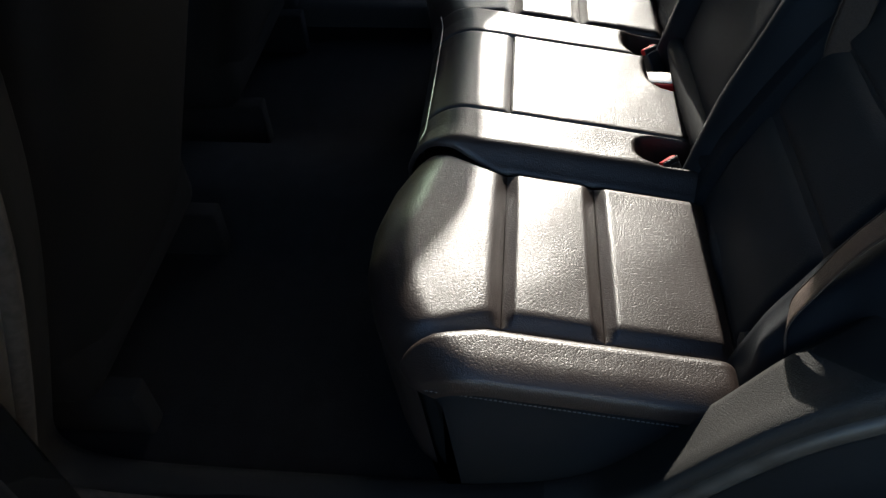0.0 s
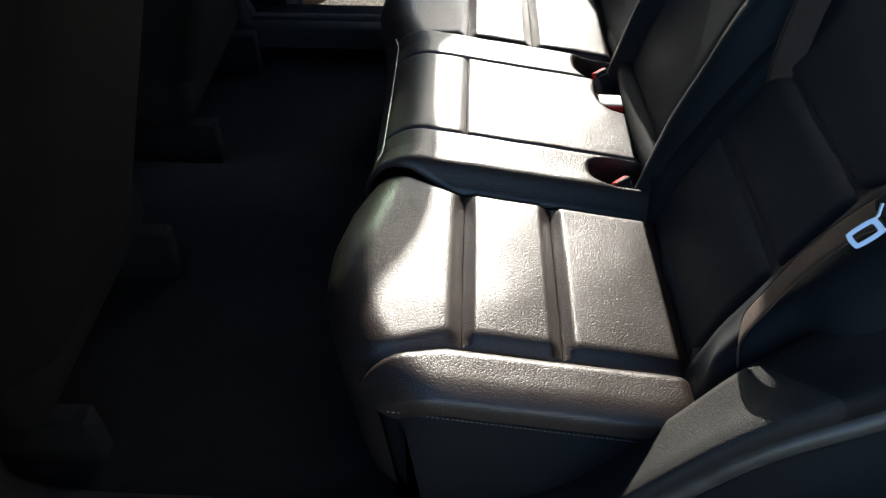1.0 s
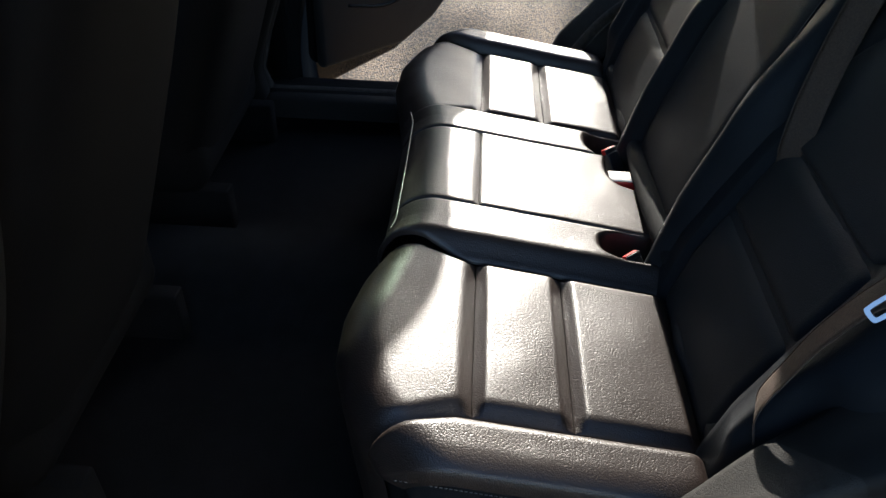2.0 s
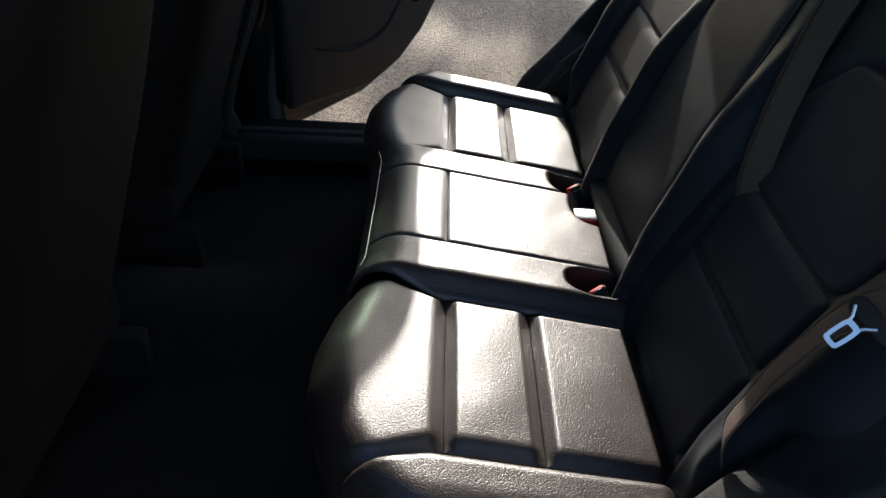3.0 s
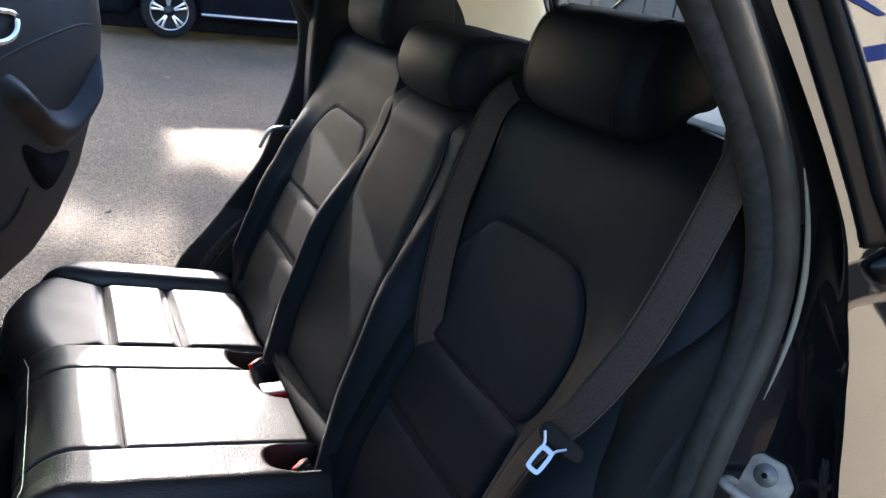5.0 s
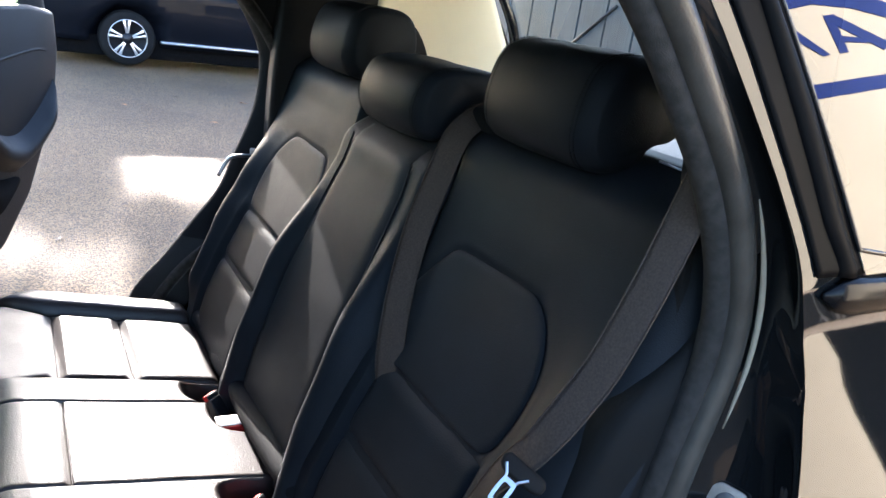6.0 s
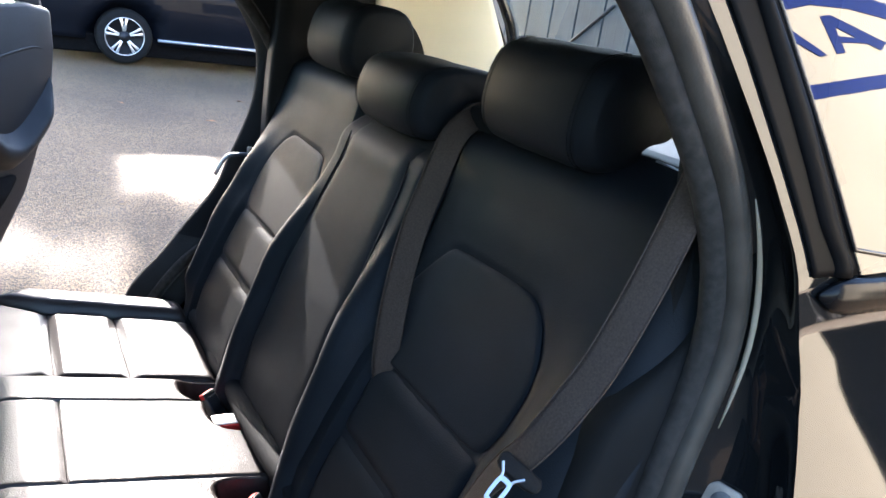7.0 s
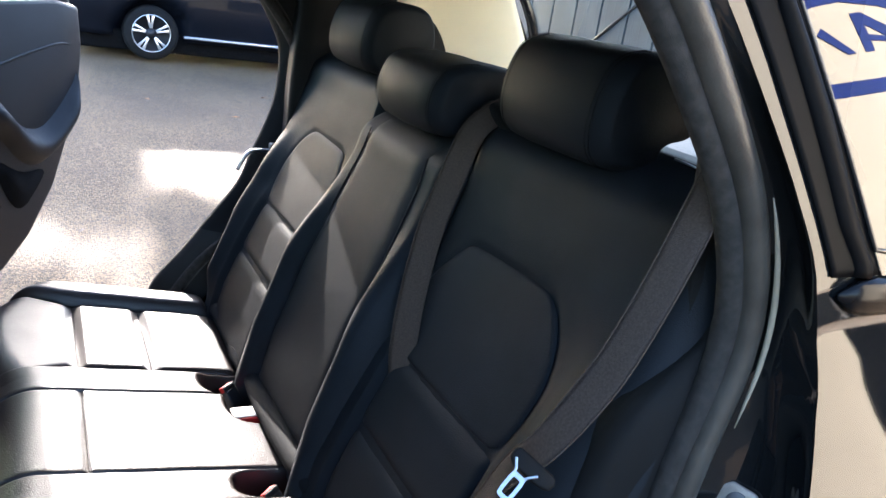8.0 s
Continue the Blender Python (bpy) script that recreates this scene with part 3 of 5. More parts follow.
def build_anchor():
    an = thing("belt_anchor", (-0.160, 0.048, 0.580), "small black belt anchor tucked below the centre seam", "belt anchor")
    turn = pose(0, 0, 0, 14, 0, 12)
    at = Matrix.Translation((-0.165, 0.034, 0.606)) @ turn
    rows = [at @ Vector(p) for p in ((-0.018, 0, -0.045), (0.018, 0, -0.045), (0.021, 0, 0.020), (0.012, 0, 0.034), (-0.012, 0, 0.034), (-0.021, 0, 0.020))]
    body = part("housing", prism(rows, at.to_3x3() @ Vector((0, 0.010, 0)), 0.003), PLASTIC, an)
    part("slot", prism([at @ Vector((x, 0.0095, z)) for x, z in ((-0.005, -0.030), (0.005, -0.030), (0.005, 0.005), (-0.005, 0.005))], at.to_3x3() @ Vector((0, 0.002, 0))), SEAM, body)
    for x in (-0.014, 0.014):
        part("rivet", disc(at @ Vector((x, 0.010, 0.020)), at.to_3x3() @ Vector((0, 1, 0)), 0.0022, 0.003, 10, 0.0008), STEEL, body, "tiny bright rivet")


build_anchor()


def ribbon(points, widths, normals, thick=0.0014):
    rows = []
    n = len(points)
    for i, p in enumerate(points):
        t = (points[min(n - 1, i + 1)] - points[max(0, i - 1)]).normalized()
        side = t.cross(normals[i]).normalized()
        rows.append([p + side * widths * (k / 6 - 0.5) + normals[i] * 0.001 * math.sin(k * math.pi / 6) for k in range(7)])
    return slab(rows, lambda q: q - Vector((0, thick, 0)))


def belt(path, label, width=0.047, n=40, facing=(0.05, 1, 0.25), name="seat_belt", twist=0.0, twist_from=0.0, twist_to=1.0):
    """Webbing along a path; it turns by twist between two shares of its length."""
    pts = spline(path, n)
    nrm = [Vector((facing[0] + twist * smooth(twist_from, twist_to, k / n), facing[1], facing[2])).normalized() for k in range(n)]
    ob = thing(name, tuple(pts[-1]), label, "seat belt")
    part("webbing", ribbon(pts, width, nrm), WEBBING, ob)
    for side in (-1, 1):
        edge = []
        for k, p in enumerate(pts):
            t = (pts[min(n - 1, k + 1)] - pts[max(0, k - 1)]).normalized()
            edge.append(p + t.cross(nrm[k]).normalized() * side * width * 0.495)
        part("selvage", tube_bm(edge, 0.0011, 6), WEBBING, ob)
    return ob


NEAR_BELT = belt([(-0.682, -0.190, 1.350), (-0.685, -0.171, 1.305), (-0.688, -0.146, 1.243), (-0.690, -0.121, 1.180), (-0.690, -0.094, 1.117), (-0.686, -0.073, 1.070), (-0.670, -0.034, 0.995),
                  (-0.641, -0.014, 0.942), (-0.620, 0.009, 0.862), (-0.614, 0.023, 0.803), (-0.616, 0.040, 0.748), (-0.618, 0.030, 0.700)],
                 "dark brown-grey belt webbing with a steel tongue hanging by the backrest", width=0.040, n=70, facing=(-0.25, 1, 0.3), twist=0.6, twist_from=0.45, twist_to=0.65)
belt([(-0.170, -0.270, 1.262), (-0.174, -0.235, 1.254), (-0.179, -0.203, 1.240), (-0.187, -0.174, 1.212), (-0.199, -0.143, 1.141), (-0.208, -0.119, 1.080), (-0.228, -0.096, 1.014),
                    (-0.256, -0.074, 0.953), (-0.279, -0.061, 0.888), (-0.288, -0.066, 0.852), (-0.290, -0.095, 0.820)],
                   "dark brown belt webbing running down beside the centre section", facing=(-0.45, 0.85, 0.3))


def build_tongue(parent):
    o, r = Vector((-0.679, 0.001, 0.966)), Vector((-0.70, 0.36, 0.62)).normalized()
    up = Vector((-0.235, -0.15, 0.96)).normalized()
    up = (up - r * up.dot(r)).normalized()
    lean = Vector((-0.52, -0.85, 0.0))
    lean = (lean - r * lean.dot(r)).normalized()
    up = (up * 0.95 + lean * 0.30).normalized()
    across = up.cross(r).normalized()
    P = lambda a, b, c=0.0: o + across * a * 0.74 + up * b * 0.74 + r * (c + 0.004)
    def loop(w, lo, hi, c):
        return rounded([P(-w, lo + c), P(-w + c, lo), P(w - c, lo), P(w, lo + c), P(w, hi - c), P(w - c, hi), P(-w + c, hi), P(-w, hi - c)], 48, 1)

    outer, inner = loop(0.0115, -0.034, 0.006, 0.004), loop(0.0062, -0.028, -0.001, 0.002)
    bm = bmesh.new()
    sheet(bm, [outer, inner, [p + r * 0.0022 for p in inner], [p + r * 0.0022 for p in outer]], closed_u=True, closed_v=True)
    bmesh.ops.recalc_face_normals(bm, faces=bm.faces)
    for s in (-1, 1):
        tube(bm, [P(s * 0.008, 0.003, 0.001), P(s * 0.010, 0.009, 0.002), P(s * 0.019, 0.020, 0.003)], 0.0016, 6, squash=(r, 0.6))
    part("tongue", bm, SATIN, parent, "bright steel belt tongue", flat=True)
    out = [P(-0.026, 0.016), P(-0.016, 0.010), P(0.026, 0.010), P(0.042, 0.014), P(0.045, 0.026), P(0.038, 0.036), P(-0.022, 0.036), P(-0.028, 0.028)]
    part("tongue_grip", prism([p - r * 0.008 for p in out], r * 0.010, 0.003), PLASTIC_SOFT, parent, "black plastic grip of the tongue")


build_tongue(NEAR_BELT)

# ---- car body ----
CAR = thing("car", (0, 0.9, 0.0), "glossy black car with its rear doors open and cream inner trim", "car")
OPENING = [(0.16, 1.548), (0.07, 1.497), (-0.015, 1.427), (-0.088, 1.344), (-0.130, 1.297), (-0.162, 1.245), (-0.188, 1.187), (-0.201, 1.127), (-0.194, 1.063), (-0.178, 1.000),
           (-0.170, 0.944), (-0.164, 0.890), (-0.148, 0.840), (-0.105, 0.785), (-0.030, 0.733), (0.040, 0.678), (0.092, 0.607), (0.142, 0.530), (0.190, 0.455), (0.260, 0.390),
           (0.40, 0.357), (0.60, 0.352), (0.80, 0.352), (0.98, 0.362), (1.035, 0.41), (1.015, 0.470), (0.970, 0.580), (0.925, 0.690), (0.878, 0.810), (0.838, 0.92), (0.805, 1.05),
           (0.77, 1.25), (0.73, 1.43), (0.67, 1.535), (0.52, 1.570), (0.32, 1.572)]
N_OPEN = 180
OPEN_PTS = spline([(0, y, z) for y, z in OPENING], N_OPEN, closed=True)
for _ in range(6):
    OPEN_PTS = [(OPEN_PTS[i - 1] + OPEN_PTS[i] * 2 + OPEN_PTS[(i + 1) % N_OPEN]) / 4 for i in range(N_OPEN)]


def open_normal(i):
    a, b = OPEN_PTS[i - 1], OPEN_PTS[(i + 1) % N_OPEN]
    t = (b - a).normalized()
    c = Vector((0, 0.38, 0.95)) - OPEN_PTS[i]
    nn = Vector((0, t.z, -t.y))
    return -nn if nn.dot(c) > 0 else nn


OPEN_NRM = [open_normal(i) for i in range(N_OPEN)]
for _ in range(16):
    OPEN_NRM = [(OPEN_NRM[i - 1] + OPEN_NRM[i] * 2 + OPEN_NRM[(i + 1) % N_OPEN]).normalized() for i in range(N_OPEN)]


CREST_NEAR = ((0.43, 0.52, 0.563, 0.632, 0.711, 0.772, 0.85, 0.94, 1.04, 1.15), (0.150, 0.143, 0.134, 0.091, 0.049, 0.0, -0.050, -0.085, -0.120, -0.165))
CREST_FAR = ((0.43, 0.52, 0.60, 0.676, 0.770, 0.871, 0.958, 1.0, 1.107, 1.235, 1.35, 1.43), (0.190, 0.185, 0.158, 0.089, 0.0205, -0.0575, -0.081, -0.103, -0.138, -0.140, -0.075, -0.010))


def crest(p, nrm, side):
    """The inner edge of the trim: it stands well inside the opening low down at the rear."""
    q = p - nrm * 0.012
    w = smooth(0.30, 0.16, p.y)
    return Vector((0, q.y + (max(q.y, table(p.z, *side)) - q.y) * w, q.z + (p.z - q.z) * w))


def jamb_end(p):
    """How far the jamb reaches outward from the opening's edge before it turns into the outer skin."""
    w = smooth(0.35, 0.12, p.y)
    return 0.093 + (table(p.z, (0.70, 0.85, 1.0, 1.05, 1.10, 1.16, 1.21, 1.27, 1.31, 1.40, 1.45), (0.075, 0.055, 0.047, 0.047, 0.042, 0.031, 0.026, 0.027, 0.031, 0.046, 0.050)) - 0.093) * w


OUTLINE = [(-0.62, 1.57), (-0.30, 1.61), (0.40, 1.645), (1.06, 1.63), (1.08, 0.90), (1.08, 0.26), (0.30, 0.25), (-0.30, 0.26), (-0.90, 0.30), (-1.05, 0.55), (-1.06, 0.85), (-0.98, 1.14), (-0.84, 1.36)]
WINDOW = [(-0.290, 1.219), (-0.236, 1.315), (-0.178, 1.408), (-0.100, 1.526), (-0.247, 1.560), (-0.615, 1.549), (-0.799, 1.422), (-0.868, 1.233)]


def inside(poly, y, z):
    hit = False
    for (y1, z1), (y2, z2) in zip(poly, poly[1:] + poly[:1]):
        if (z1 > z) != (z2 > z) and y < (y2 - y1) * (z - z1) / (z2 - z1) + y1:
            hit = not hit
    return hit


def outline_hit(y0, z0, dy, dz):
    best = None
    for (y1, z1), (y2, z2) in zip(OUTLINE, OUTLINE[1:] + OUTLINE[:1]):
        ey, ez = y2 - y1, z2 - z1
        det = dy * ez - dz * ey
        if abs(det) < 1e-9:
            continue
        t = ((y1 - y0) * ez - (z1 - z0) * ey) / det
        u = ((y1 - y0) * dz - (z1 - z0) * dy) / det
        if t > 0 and -1e-6 <= u <= 1 + 1e-6 and (best is None or t < best):
            best = t
    return best or 0.05


def skin_x(y, z):
    """Half the car's width on the outer skin."""
    x = table(z, (0.25, 0.45, 0.62, 0.74, 0.84, 0.92, 1.00, 1.07, 1.147, 1.20, 1.225, 1.60), (0.84, 0.890, 0.910, 0.912, 0.898, 0.870, 0.836, 0.810, 0.792, 0.788, 0.788, 0.687))
    return x - 0.18 * max(0.0, -y - 0.45) ** 2


for s in (-1, 1):
    rows = []
    edge_pts = OPEN_PTS if s < 0 else [Vector((0, min(p.y, table(p.z, (0.43, 0.49, 0.60, 0.75, 0.86), (0.955, 0.975, 0.943, 0.886, 0.848))) if p.z < 0.86 else p.y, max(p.z, 0.42))) for p in OPEN_PTS]
    crests = [crest(p, n, CREST_NEAR if s < 0 else CREST_FAR) for p, n in zip(edge_pts, OPEN_NRM)]
    for _ in range(4):
        crests = [(crests[i - 1] + crests[i] * 2 + crests[(i + 1) % N_OPEN]) / 4 for i in range(N_OPEN)]
    for p, q, nrm in zip(edge_pts, crests, OPEN_NRM):
        e = q + nrm * 0.05
        edge = p + Vector((0, 0.020, 0.055))
        plain = ((0.630, e), (0.640, q.lerp(e, 0.5)), (0.648, q.lerp(e, 0.12)), (0.658, q), (0.676, q.lerp(p, 0.02)), (0.688, q.lerp(p, 0.06)),
                 (0.697, q.lerp(p, 0.18)), (0.704, q.lerp(p, 0.45)), (0.711, q.lerp(p, 0.75)), (0.716, p))
        ledge = ((0.630, e), (0.640, q.lerp(e, 0.5)), (0.650, q.lerp(e, 0.1)), (0.660, q), (0.688, q.lerp(edge, 0.33)), (0.715, q.lerp(edge, 0.66)),
                 (0.738, q.lerp(edge, 0.95)), (0.746, edge.lerp(p, 0.08)), (0.747, edge.lerp(p, 0.4)), (0.732, p))
        w = smooth(0.24, 0.14, p.y) * smooth(0.95, 0.75, p.z)
        row = [(xa + (xb - xa) * w, a.lerp(b, w)) for (xa, a), (xb, b) in zip(plain, ledge)]
        if s < 0:
            # behind the seal the trim turns straight back along the pillar
            u = smooth(0.40, 0.20, p.y) * smooth(1.00, 1.22, p.z)
            tuck = ((0.650, 0.13), (0.655, 0.11), (0.665, 0.09), (0.672, 0.07), (0.680, 0.05), (0.688, 0.035), (0.695, 0.020), (0.703, 0.010), (0.710, 0.003), (0.716, 0.0))
            row = [(x + (xt - x) * u, c.lerp(p + nrm * n, u)) for (x, c), (xt, n) in zip(row, tuck)]
        else:
            w = smooth(0.40, 0.24, p.y) * smooth(1.50, 1.35, p.z)
            reach = ((0.690, p + nrm * 0.06), (0.700, p + nrm * 0.03), (0.715, p + nrm * 0.012), (0.730, p.lerp(q, 0.25)), (0.750, p.lerp(q, 0.55)), (0.765, p.lerp(q, 0.80)),
                     (0.778, p.lerp(q, 0.95)), (0.788, q), (0.795, p.lerp(q, 0.93)), (0.800, p.lerp(q, 0.80)))
            row = [(x + (xr - x) * w, c.lerp(cr, w)) for (x, c), (xr, cr) in zip(row, reach)]
        rows.append([(s * x, c.y, c.z) for x, c in row])
    # The low trim takes the sunlit copy, the rest the dark one.
    low = [i for i, p in enumerate(edge_pts) if p.y < 0.30 and p.z < 0.74]
    for name, run, mat, text in (("side_trim", [(low[-1] + k) % N_OPEN for k in range(N_OPEN - len(low) + 2)], PLASTIC_SOFT, "dark plastic trim round the door opening"),
                                 ("side_bolster", low, LIT_TRIM, "grained side trim beside the cushion, lightened for its sun patch")):
        bm = bmesh.new()
        sheet(bm, [rows[i] for i in run])
        bmesh.ops.recalc_face_normals(bm, faces=bm.faces)
        part(name, bm, mat, CAR, text)
    lip = [Vector((s * 0.716, p.y, p.z)) - n * 0.003 for p, n in zip(edge_pts, OPEN_NRM)]
    part("seal_lip", tube_bm(lip, 0.0140, 10, closed=True), RUBBER_CLOTH, CAR, "cloth-covered inner lip of the door seal")
    bulb = [Vector((s * 0.728, p.y, p.z)) + n * 0.014 for p, n in zip(edge_pts, OPEN_NRM)]
    part("door_seal", tube_bm(bulb, 0.0150, 12, closed=True), RUBBER, CAR, "thick black rubber door seal")
    rows = []
    for p, nrm in zip(edge_pts, OPEN_NRM):
        end = jamb_end(p)
        deep = 0.55 + 0.45 * smooth(1.12, 1.0, p.z) if p.y < 0.3 else 1.0
        e = p + nrm * end
        xs = skin_x(e.y, e.z)
        row = []
        for f, n in ((0, 0.020), (0.10, 0.034), (0.16, 0.048), (0.24, 0.060), (0.34, 0.065), (0.52, 0.068), (0.70, 0.070), (0.80, 0.0715), (0.88, 0.074), (0.94, 0.079), (0.975, 0.085), (1, 0.093)):
            n = n * deep + (end - n * deep) * smooth(0.55, 1.0, f)
            b = p + nrm * n
            row.append((s * (0.722 + (xs - 0.722) * f), b.y, b.z))
        rows.append(row)
    bm = bmesh.new()
    sheet(bm, rows, closed_u=True)
    bmesh.ops.recalc_face_normals(bm, faces=bm.faces)
    part("door_jamb", bm, PAINT, CAR)
    # Made-up dull layer over the low jamb, whose paint would mirror the sky.
    overlay = []
    for p, nrm in zip(edge_pts, OPEN_NRM):
        if p.y < 0.30 and p.z < 0.86:
            end = jamb_end(p)
            row = []
            for f in (0.03, 0.1, 0.2, 0.3, 0.45, 0.6, 0.75, 0.88, 0.97):
                n = table(f, (0, 0.10, 0.16, 0.24, 0.34, 0.70, 1.0), (0.020, 0.034, 0.048, 0.060, 0.065, 0.070, 0.093))
                n += (end - n) * smooth(0.55, 1.0, f) - 0.004
                b = p + nrm * n
                row.append(Vector((s * (0.722 + (skin_x(b.y, b.z) - 0.722) * f), b.y, b.z)))
            overlay.append(row)
    part("jamb_overlay", slab(overlay, lambda b: b + Vector((0, -0.001, -0.001))), PLASTIC_SOFT, CAR, "black overlay added over the low jamb to stop sky reflections")
    # A reflection on the jamb edge, drawn as a pale bead.
    bead = [Vector((s * 0.746, (p + n * 0.025).y, (p + n * 0.025).z)) for p, n in zip(edge_pts, OPEN_NRM) if p.y < 0.05 and 1.02 < p.z < 1.27]
    part("jamb_bead", tube_bm(bead, lambda t: 0.0032 * math.sin(math.pi * (0.03 + 0.94 * t)) ** 0.7, 8), REFLECTION_BEAD, CAR, "thin bead along the jamb, coloured as the truck's reflection")
    rows, mask = [], []
    for k in range(41):
        z = 1.218 + 0.32 * k / 40
        y0, y1 = table(z, (1.228, 1.265, 1.314, 1.361, 1.405, 1.447, 1.53), (-0.250, -0.223, -0.198, -0.172, -0.146, -0.121, -0.068)), table(z, (1.221, 1.264, 1.315, 1.362, 1.408, 1.450, 1.53), (-0.280, -0.253, -0.226, -0.202, -0.172, -0.142, -0.087))
        rows.append([Vector((s * (skin_x(y, z) + 0.003 + 0.006 * math.sin(math.pi * i / 8) ** 0.8), y, z)) for i, y in ((i, y0 + (y1 - y0) * i / 8) for i in range(9))])
        y2 = table(z, (1.214, 1.265, 1.313, 1.358, 1.401, 1.441, 1.53), (-0.203, -0.178, -0.151, -0.124, -0.098, -0.071, -0.010)) - 0.019
        mask.append([Vector((s * (skin_x(y, z) + 0.0025), y, z)) for y in (y2 + (y1 - 0.010 - y2) * i / 8 for i in range(9))])
    # Added sheet keeps the truck's reflection off the painted pillar.
    part("pillar_mask", slab(mask, lambda b: b - Vector((math.copysign(0.002, b.x), 0, 0))), PILLAR_BLACK, CAR, "matt black sheet added over the pillar's reflection")
    part("pillar_strip", slab(rows, lambda b: b - Vector((math.copysign(0.004, b.x), 0, 0))), PILLAR_BLACK, CAR, "satin black pillar strip")
    rows = []
    for i in range(N_OPEN):
        p, nrm = edge_pts[i], OPEN_NRM[i]
        q = p + nrm * jamb_end(p)
        t = outline_hit(q.y, q.z, nrm.y, nrm.z)
        row = []
        for k in range(29):
            w = (k / 28) ** 1.3
            e = q + nrm * t * w
            row.append((s * skin_x(e.y, e.z), e.y, e.z))
        rows.append(row)
    bm = bmesh.new()
    sheet(bm, rows, closed_u=True)
    gone = [f for f in bm.faces if all(inside(WINDOW, v.co.y, v.co.z) for v in f.verts)]
    bmesh.ops.delete(bm, geom=gone, context="FACES")
    bmesh.ops.recalc_face_normals(bm, faces=bm.faces)
    part("side_panel", bm, PAINT, CAR)
    wl = [Vector((s * (0.794 - 0.28 * (z - 1.219)), y, z)) for y, z in WINDOW]
    bm = bmesh.new()
    pane = bm.faces.new([bm.verts.new(p) for p in wl])
    pane.normal_update()
    if pane.normal.x * s < 0:
        pane.normal_flip()
    part("quarter_window", bm, GLASS_DARK, CAR, "dark quarter window", flat=True)
    part("window_trim", tube_bm(rounded(wl, 160, 1), 0.0025, 8, closed=True), GLOSS_PLASTIC, CAR, "gloss black window trim")
    belt_line = [Vector((s * (skin_x(y, 1.196) + 0.004), y, 1.196 + 0.004 * smooth(-0.3, -0.23, y))) for y in [-0.235 - 0.63 * k / 24 for k in range(25)]]
    part("belt_moulding", tube_bm(belt_line, lambda t: 0.020 * smooth(-0.02, 0.06, t), 14, squash=(Vector((1, 0, 0)), 0.5)), MOULDING, CAR, "gloss black moulding under the quarter window")

# roof, headliner, floor
def crown(x, y):
    return 1.655 - 0.10 * (abs(x) / 0.70) ** 3 - 0.05 * smooth(0.2, -0.8, y) - 0.03 * smooth(1.0, 1.7, y)


rows = [[Vector((-0.69 + 1.38 * i / 24, -0.66 + 2.16 * j / 24, crown(-0.69 + 1.38 * i / 24, -0.66 + 2.16 * j / 24))) for i in range(25)] for j in range(25)]
part("roof", slab(rows, lambda p: p - Vector((0, 0, 0.012))), PAINT, CAR)
rows = [[Vector((-0.64 + 1.28 * i / 20, -0.64 + 2.06 * j / 20, crown(-0.64 + 1.28 * i / 20, -0.64 + 2.06 * j / 20) - 0.035)) for i in range(21)] for j in range(21)]
part("headliner", slab(rows, lambda p: p - Vector((0, 0, 0.008))), HEADLINER, CAR, "black fabric headliner")
rows = [[Vector((-0.80 + 1.6 * i / 20, -0.2 + 1.9 * j / 24, 0.345 + 0.07 * smooth(0.14, 0.08, abs(-0.80 + 1.6 * i / 20)) + 0.012 * smooth(0.66, 0.70, abs(-0.80 + 1.6 * i / 20)))) for i in range(21)] for j in range(25)]
part("floor_carpet", slab(rows, lambda p: Vector((p.x, p.y, 0.26))), CARPET, CAR, "black floor carpet")
for s in (-1, 1):
    part("sill_trim", box((s * 0.735 - 0.055, 0.30, 0.36 + 0.035 * s), (s * 0.735 + 0.055, 1.02, 0.397 + 0.035 * s), 0.012, 3), CARPET, CAR, "matt black door sill")
    # inner cream trim behind the rear door
    rows = []
    for j in range(17):
        row = []
        for i in range(15):
            z = 1.10 + 0.50 * i / 14
            y = -0.38 - (0.45 - 0.66 * max(0, z - 1.19)) * j / 16
            row.append(Vector((s * (0.665 - 0.20 * max(0, z - 1.15) - 0.07 * smooth(0, 16, j)), y, z)))
        rows.append(row)
    part("pillar_trim", slab(rows, lambda p: p + Vector((math.copysign(0.02, p.x), 0, 0))), CREAM_TRIM, CAR, "cream plastic rear pillar trim")
    rows = [[Vector((s * (0.66 - 0.16 * max(0, z - 1.15)), y, z)) for z in [0.95 + 0.55 * i / 10 for i in range(11)]] for y in [(-0.18 if s < 0 else -0.145) - (0.20 if s < 0 else 0.235) * j / 6 for j in range(7)]]
    part("belt_pillar", slab(rows, lambda p: p + Vector((-0.02 if p.x < 0 else 0.07, 0, 0))), PLASTIC_SOFT, CAR, "dark pillar trim")
cover = [(0.592, y, z) for y, z in ((-0.470, 1.355), (-0.440, 1.350), (-0.425, 1.300), (-0.430, 1.215), (-0.535, 1.215), (-0.525, 1.280), (-0.497, 1.328))]
part("belt_cover", prism(rounded(cover, 40, 2), Vector((0.03, 0, 0)), 0.004), PLASTIC_SOFT, CAR, "black belt outlet cover on the cream pillar trim")
part("parcel_shelf", box((-0.64, -0.86, 1.165), (0.64, -0.24, 1.20), 0.012, 3), PLASTIC, CAR, "black parcel shelf behind the backrest")
part("shelf_strip", tube_bm([(-0.66, -0.30, 1.215), (-0.56, -0.36, 1.214), (-0.30, -0.40, 1.214)], 0.006, 8), GLOSS_PLASTIC, CAR)
